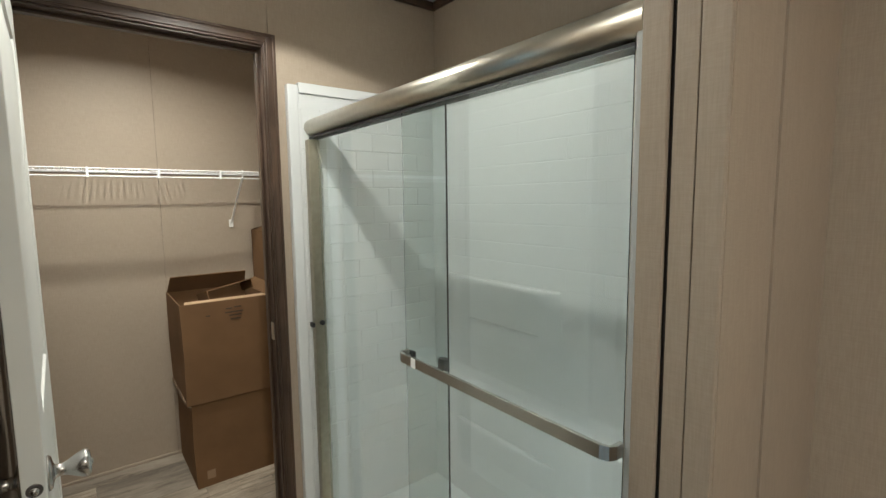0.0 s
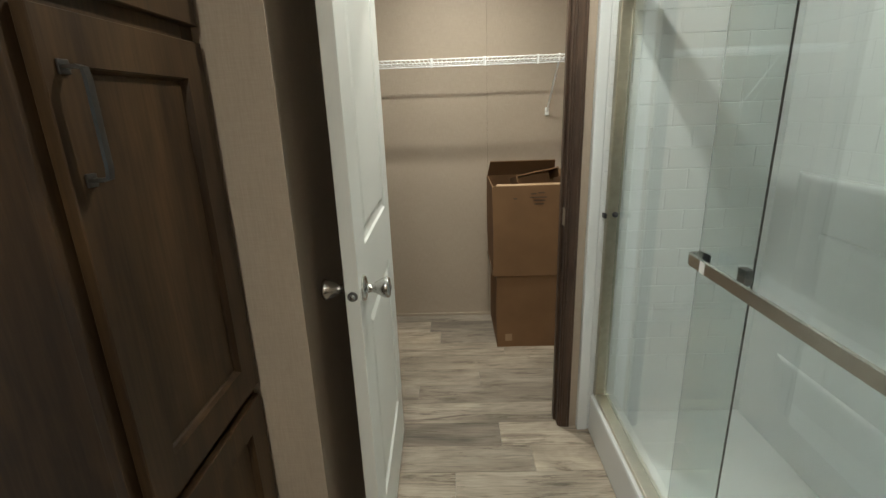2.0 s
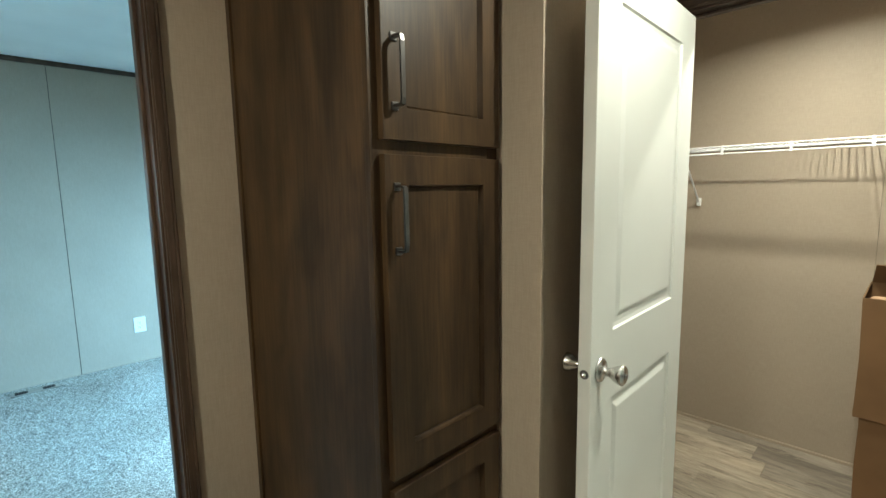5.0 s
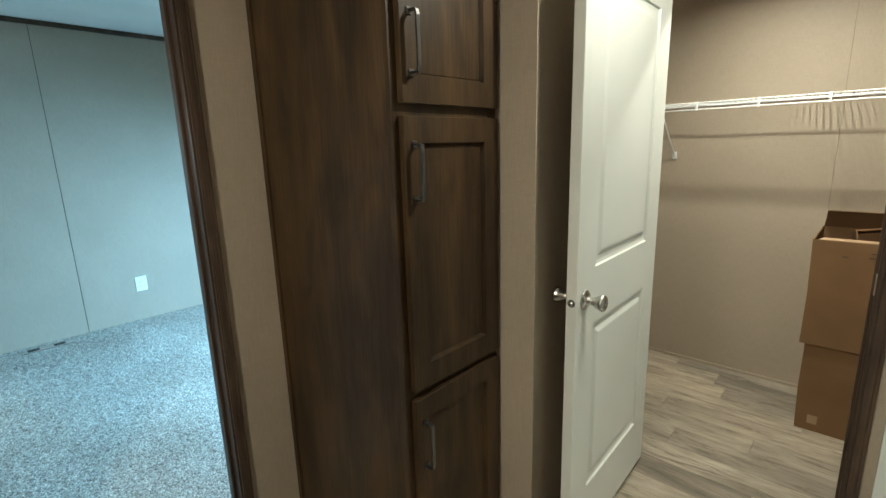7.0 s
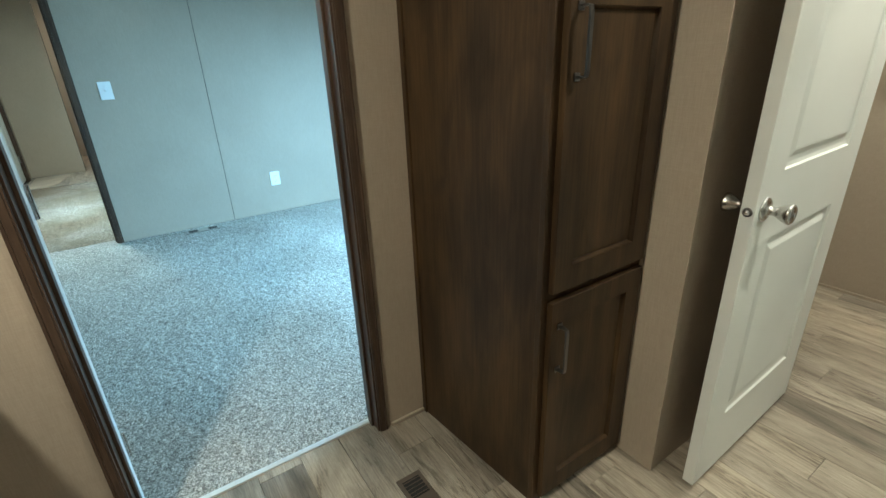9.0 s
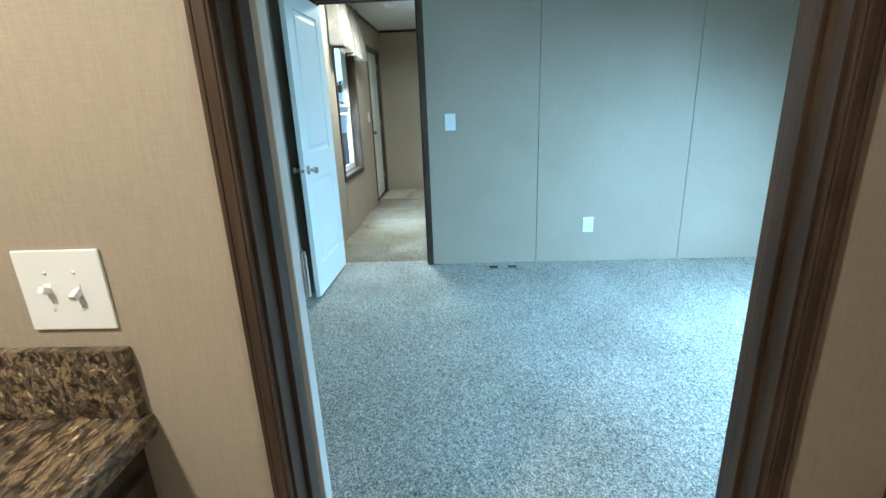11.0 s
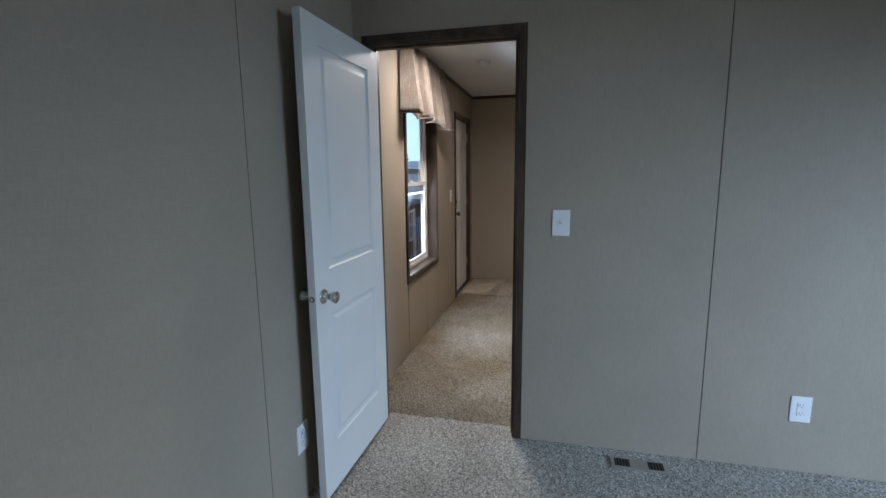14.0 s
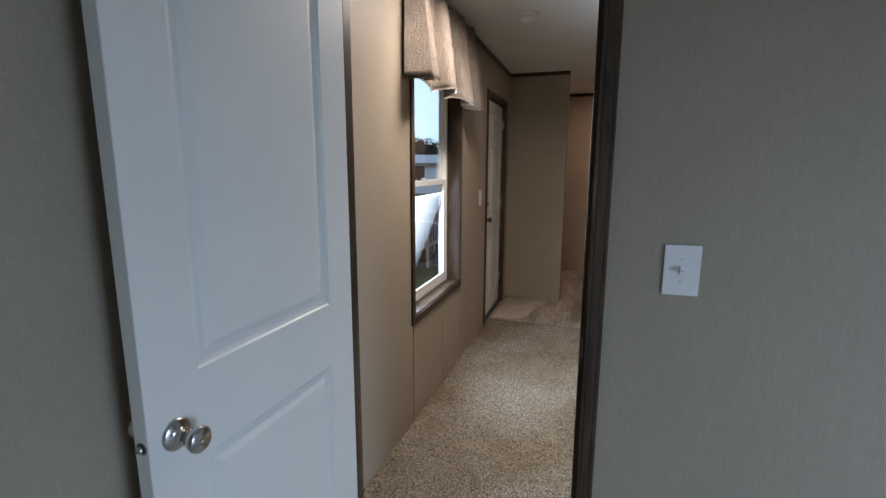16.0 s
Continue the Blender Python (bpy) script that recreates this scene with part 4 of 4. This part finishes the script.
part("cover", bm, PLASTIC, smoke)

# ---- living-room window ----
WX0, WX1, WZ0, WZ1 = -5.775, -4.865, 0.625, 2.08
GY = PORCH - 0.115
win = thing("window_1", ((WX0 + WX1) / 2, PORCH, WZ0), "white vinyl sash window in a deep dark wood reveal", "window", kind="structure")
for n, a, mt in (("reveal_side", (WX0, GY - 0.03, WZ0, WX0 + 0.014, PORCH + 0.002, WZ1), TRIM), ("reveal_side", (WX1 - 0.014, GY - 0.03, WZ0, WX1, PORCH + 0.002, WZ1), TRIM),
                 ("sill", (WX0 + 0.014, GY - 0.03, WZ0, WX1 - 0.014, PORCH + 0.003, WZ0 + 0.016), TRIM_H), ("reveal_head", (WX0 + 0.014, GY - 0.03, WZ1 - 0.014, WX1 - 0.014, PORCH + 0.002, WZ1), TRIM_H),
                 ("casing", (WX0 - 0.035, PORCH + 0.0005, WZ0 - 0.035, WX0 + 0.008, PORCH + 0.012, WZ1 + 0.035), TRIM), ("casing", (WX1 - 0.008, PORCH + 0.0005, WZ0 - 0.035, WX1 + 0.035, PORCH + 0.012, WZ1 + 0.035), TRIM),
                 ("casing", (WX0 + 0.0085, PORCH + 0.0005, WZ0 - 0.035, WX1 - 0.0085, PORCH + 0.012, WZ0 + 0.008), TRIM_H), ("casing", (WX0 + 0.0085, PORCH + 0.0005, WZ1 - 0.008, WX1 - 0.0085, PORCH + 0.012, WZ1 + 0.035), TRIM_H)):
    part(n, one_box(*a, bevel=0.002), mt, win)
a0, a1, b0, b1 = WX0 + 0.015, WX1 - 0.015, WZ0 + 0.017, WZ1 - 0.015
for n, a in (("frame_side", (a0, GY - 0.028, b0, a0 + 0.035, GY + 0.03, b1)), ("frame_side", (a1 - 0.035, GY - 0.028, b0, a1, GY + 0.03, b1)), ("frame_sill", (a0 + 0.035, GY - 0.028, b0, a1 - 0.035, GY + 0.03, b0 + 0.03)), ("frame_head", (a0 + 0.035, GY - 0.028, b1 - 0.03, a1 - 0.035, GY + 0.03, b1))):
    part(n, one_box(*a, bevel=0.003), PLASTIC, win)
for z0, z1, y in ((b0 + 0.03, 1.385, GY + 0.006), (1.35, b1 - 0.03, GY - 0.018)):
    sash = part("sash", one_box(a0 + 0.035, y, z0, a1 - 0.035, y + 0.02, z0 + 0.035, bevel=0.003), PLASTIC, win)
    part("sash_rail", one_box(a0 + 0.035, y, z1 - 0.035, a1 - 0.035, y + 0.02, z1, bevel=0.003), PLASTIC, sash)
    part("sash_stile", one_box(a0 + 0.035, y, z0 + 0.0355, a0 + 0.068, y + 0.02, z1 - 0.0355, bevel=0.003), PLASTIC, sash)
    part("sash_stile", one_box(a1 - 0.068, y, z0 + 0.0355, a1 - 0.035, y + 0.02, z1 - 0.0355, bevel=0.003), PLASTIC, sash)
    pane = part("pane", one_box(a0 + 0.068, y + 0.008, z0 + 0.035, a1 - 0.068, y + 0.012, z1 - 0.035), PANE, sash)
    pane.visible_shadow = False
part("sash_lock", one_box(-5.33, GY + 0.027, 1.386, -5.27, GY + 0.012, 1.40, bevel=0.003), PLASTIC, win)


# ---- valance ----
val = thing("window_valance", (-5.3, PORCH + 0.1, 1.9), "short gathered beige woven window valance", "curtain")
bm = bmesh.new()
nu, nv = 150, 14
rows = []
for i in range(nu + 1):
    u = i / nu
    x = -4.745 - 1.15 * u
    col = []
    for j in range(nv + 1):
        v = j / nv
        z = 2.40 - (0.49 + 0.05 * u + 0.014 * math.sin(u * 31)) * v
        w = math.sin(u * 2 * math.pi * 3.5 + 0.5 * math.sin(u * 17))
        pleat = 0.5 + 0.5 * math.copysign(abs(w) ** 0.4, w)
        y = PORCH + 0.045 + 0.115 * pleat * (0.35 + 0.65 * v) + 0.007 * math.sin(u * 57 + v * 2)
        if u < 0.02 or u > 0.98:
            y = PORCH + 0.008
        col.append(bm.verts.new((x + 0.016 * math.cos(u * 2 * math.pi * 6.5) * v, y, z)))
    rows.append(col)
for a, b in zip(rows, rows[1:]):
    for j in range(nv):
        f = bm.faces.new((a[j], a[j + 1], b[j + 1], b[j]))
        f.smooth = True
hem = [c[-1].co.copy() for c in rows[::2]]
bmesh.ops.solidify(bm, geom=bm.faces[:], thickness=0.002)
part("cloth", bm, CLOTH, val)
bm = bmesh.new()
for a, b in zip(hem, hem[1:]):
    tube(bm, a, b, 0.0035, 5)
part("hem", bm, CLOTH, val)
bm = bmesh.new()
tube(bm, (-4.73, PORCH + 0.04, 2.385), (-5.90, PORCH + 0.04, 2.385), 0.007, 10)
tube(bm, (-4.73, PORCH + 0.04, 2.385), (-4.73, PORCH + 0.001, 2.385), 0.007, 10)
tube(bm, (-5.90, PORCH + 0.04, 2.385), (-5.90, PORCH + 0.001, 2.385), 0.007, 10)
part("curtain_rod", bm, PLASTIC, val)

# ---- pale floor patch by the entry ----
sheet = thing("pale_floor_patch", (-7.25, -0.88, 0.0), "pale beige thin patch on the floor by the entry door", "floor mat")
bm = bmesh.new()
rim = [(-6.88, PORCH + 0.03), (-6.90, -0.86), (-6.99, -0.80), (-7.28, -0.76), (-7.52, -0.70), (-7.66, -0.72), (-7.64, PORCH + 0.05)]
low_ring = [bm.verts.new((x, y, 0.0012)) for x, y in rim]
top_ring = [bm.verts.new((x, y, 0.004 + 0.002 * (i % 2))) for i, (x, y) in enumerate(rim)]
bm.faces.new(low_ring[::-1])
bm.faces.new(top_ring)
for i in range(len(rim)):
    k = (i + 1) % len(rim)
    bm.faces.new((low_ring[i], low_ring[k], top_ring[k], top_ring[i]))
part("sheet", bm, plain("pale_patch", (0.46, 0.39, 0.31), 0.5, vary=0.15, scale=7, relief=0.1), sheet)

# ---- outside ----
bm = bmesh.new()
box(bm, -300, -400, -0.9, 300, PORCH - 0.16, -0.8)
solo("ground", bm, GRASS, "mown grass yard outside the window", "ground", "structure")
solo("road", one_box(-36, -60, -0.8, -12.5, -1.3, -0.78), ASPHALT, "grey asphalt lane", "road", "structure")

rail = thing("porch_railing", (-12.0, -3.75, -0.8), "white painted stair railing with thin balusters in the yard", "railing")
for x in (-13.4, -12.3, -11.2):
    part("post", one_box(x - 0.03, -3.78, -0.8, x + 0.03, -3.72, 0.5, bevel=0.008), PLASTIC, rail)
for z in (0.42, -0.32):
    part("rail", one_box(-13.4, -3.772, z, -11.2, -3.728, z + 0.05, bevel=0.006), PLASTIC, rail)
for i in range(10):
    x = -13.2 + i * 0.2
    part("baluster", one_box(x - 0.011, -3.76, -0.27, x + 0.011, -3.74, 0.42), PLASTIC, rail)
bm = bmesh.new()
tube(bm, (-11.3, -3.7, 0.40), (-13.3, -3.7, 0.06), 0.025, 8)
part("stair_rail", bm, PLASTIC, rail)

home = thing("mobile_home", (-42, -14, -0.8), "pale sided mobile home with a low roof across the lane", "house")
part("wall", one_box(-46, -24, -0.8, -40, -8, 1.75), SIDING, home)
bm = bmesh.new()
pr = [(-46.4, 1.75), (-43, 2.5), (-39.6, 1.75)]
e = [[bm.verts.new((x, y, z)) for x, z in pr] for y in (-24.4, -7.6)]
for i in range(3):
    bm.faces.new((e[0][i], e[0][(i + 1) % 3], e[1][(i + 1) % 3], e[1][i]))
bm.faces.new(e[0])
bm.faces.new(e[1])
part("roof", bm, SIDING, home)
for y in (-22, -18.5, -15, -11.5):
    w = part("window", one_box(-40.05, y, 0.3, -39.96, y + 1.0, 1.5), DARK, home)
    part("frame", one_box(-40.04, y - 0.08, 0.2, -39.95, y + 1.08, 0.29), PLASTIC, w)
bm = bmesh.new()
box(bm, -150, -140, -5, -149, 60, 90)
solo("backdrop", bm, glowing("bright_overcast", (0.33, 0.77, 1.0), 3.3), "plain bright overcast sky", "backdrop", "structure")

car = thing("car", (-14.5, -5.0, -0.78), "dark blue parked car on the lane", "car")
bm = bmesh.new()
side = [(0, 0.25), (0, 0.75), (0.25, 0.85), (1.1, 0.92), (1.75, 1.42), (3.1, 1.45), (3.85, 0.98), (4.3, 0.9), (4.4, 0.3)]
e = [[bm.verts.new((-16.6 + x, y, -0.78 + z)) for x, z in side] for y in (-5.7, -4.0)]
for i in range(len(side)):
    k = (i + 1) % len(side)
    bm.faces.new((e[0][i], e[0][k], e[1][k], e[1][i]))
bm.faces.new(e[0])
bm.faces.new(e[1])
bmesh.ops.bevel(bm, geom=bm.edges[:], offset=0.06, segments=2, affect="EDGES")
part("body", bm, CARPAINT, car)
part("side_window", one_box(-14.95, -3.998, 0.18, -13.3, -3.99, 0.55, bevel=0.02), DARK, car)
for x in (-15.75, -13.1):
    for y in (-4.12, -5.7):
        bm = bmesh.new()
        tube(bm, (x, y, -0.46), (x, y + 0.2, -0.46), 0.32, 24)
        wheel = part("wheel", bm, RUBBER, car)
        bm = bmesh.new()
        tube(bm, (x, y - 0.004, -0.46), (x, y + 0.204, -0.46), 0.19, 20)
        part("rim", bm, STEEL, wheel)


def tree(x, y, h, r, seed):
    rng = random.Random(seed)
    th = thing("tree", (x, y, -0.8), "broad green leafy tree beyond the houses", "tree", "trees beyond the lane")
    bm = bmesh.new()
    bmesh.ops.create_cone(bm, cap_ends=True, segments=10, radius1=0.22, radius2=0.09, depth=h * 0.6, matrix=Matrix.Translation((x, y, -0.8 + h * 0.3)))
    for i in range(7):
        a = rng.random() * 6.28
        tube(bm, (x, y, -0.8 + h * (0.35 + 0.04 * i)), (x + math.cos(a) * r * 0.7, y + math.sin(a) * r * 0.7, -0.8 + h * (0.6 + 0.05 * i)), 0.05, 6)
    part("trunk", bm, BARK, th)
    pts, faces = [], []
    for i in range(2600):
        u, v, w = rng.gauss(0, 1), rng.gauss(0, 1), rng.gauss(0, 1)
        d = (u * u + v * v + w * w) ** 0.5 + 1e-6
        k = r * (0.45 + 0.6 * rng.random()) * (1 + 0.25 * math.sin(5 * u / d + 3 * w / d))
        c = Vector((x + u / d * k, y + v / d * k, -0.8 + h * 0.68 + w / d * k * 0.75))
        e1 = Vector((rng.uniform(-1, 1), rng.uniform(-1, 1), rng.uniform(-1, 1))).normalized() * 0.2
        e2 = e1.orthogonal().normalized() * 0.12
        n = len(pts)
        pts += [tuple(c - e1), tuple(c + e2), tuple(c + e1), tuple(c - e2)]
        faces.append((n, n + 1, n + 2, n + 3))
    me = bpy.data.meshes.new("crown")
    me.from_pydata(pts, [], faces)
    me.materials.append(LEAF)
    ob = new("crown", me)
    ob.parent = th
    ob.matrix_parent_inverse = th.matrix_basis.inverted()


tree(-52, -18.5, 5.2, 1.9, 2)
tree(-60, -24, 6.2, 2.3, 3)
tree(-55, -13, 5.0, 1.7, 5)

# ---- pieces: tiles and planks ----
tile_meshes = {}


def tile_mesh(w, h, d=0.0022, c=0.0022):
    key = (round(w, 3), round(h, 3), d)
    if key not in tile_meshes:
        me = bpy.data.meshes.new("tile")
        b = [(0, 0, 0), (w, 0, 0), (w, 0, h), (0, 0, h), (c, -d, c), (w - c, -d, c), (w - c, -d, h - c), (c, -d, h - c)]
        me.from_pydata(b, [], [(4, 5, 6, 7), (0, 1, 5, 4), (1, 2, 6, 5), (2, 3, 7, 6), (3, 0, 4, 7)])
        me.materials.append(ACRYLIC)
        tile_meshes[key] = me
    return tile_meshes[key]


def tile_wall(m, length, z0, z1, deep):
    """Running-bond tiles on a face that looks along -y in m."""
    row, gap, tw = 0.0775, 0.0016, 0.157
    k, z = 0, z0
    while z + row <= z1 + 1e-6:
        x = -(tw / 2) * (k % 2)
        while x < length:
            a, b = max(0, x), min(length, x + tw)
            if b - a > 0.02:
                ob = new("tile", tile_mesh(b - a - gap, row - gap, deep))
                ob.parent = surround
                ob.matrix_parent_inverse = surround.matrix_basis.inverted()
                ob.matrix_basis = m @ Matrix.Translation((a + gap / 2, 0, z + gap / 2))
            x += tw
        z += row
        k += 1


tile_wall(Matrix.Translation((1.085, SY1 + 0.0005, 0)), SX - 1.085, 0.29, 1.885, 0.0024)
tile_wall(Matrix.Translation((SX + 0.0005, SY1, 0)) @ Matrix.Rotation(-math.pi / 2, 4, "Z"), SY1 - SY0, 1.145, 1.885, 0.0013)

plank_meshes = {}


def plank_mesh(w, d):
    key = (round(w, 3), round(d, 3))
    if key not in plank_meshes:
        me = bpy.data.meshes.new("plank")
        c, t = 0.0011, 0.0035
        b = [(0, 0, -t), (w, 0, -t), (w, d, -t), (0, d, -t), (c, c, 0), (w - c, c, 0), (w - c, d - c, 0), (c, d - c, 0)]
        me.from_pydata(b, [], [(4, 5, 6, 7), (0, 1, 5, 4), (1, 2, 6, 5), (2, 3, 7, 6), (3, 0, 4, 7)])
        me.materials.append(PLANK)
        plank_meshes[key] = me
    return plank_meshes[key]


def planks(x0, y0, x1, y1, parent, width, start):
    y, k = y0, 0
    while y < y1 - 0.005:
        d = min(width, y1 - y)
        x = x0 - start.get(k, STARTS[k % len(STARTS)])
        while x < x1:
            ln = 0.915
            a, b = max(x0, x), min(x1, x + ln)
            if b - a > 0.03:
                ob = new("plank", plank_mesh(b - a, d))
                ob.parent = parent
                ob.matrix_parent_inverse = parent.matrix_basis.inverted()
                ob.matrix_basis = Matrix.Translation((a, y, 0))
            x += ln
        y += d
        k += 1


STARTS = [0.20, 0.876, 0.568, 0.10, 0.70, 0.38, 0.50]
planks(-0.634, 1.355 - 0.1525 * 16, EAST, BACK, plank_base, 0.1525, {17: 0.535, 22: 0.886, 25: 0.408, 26: 0.790, 27: 0.860})
planks(-9.35, PORCH, -6.84, 2.4, carpet_base, 0.1525, {})
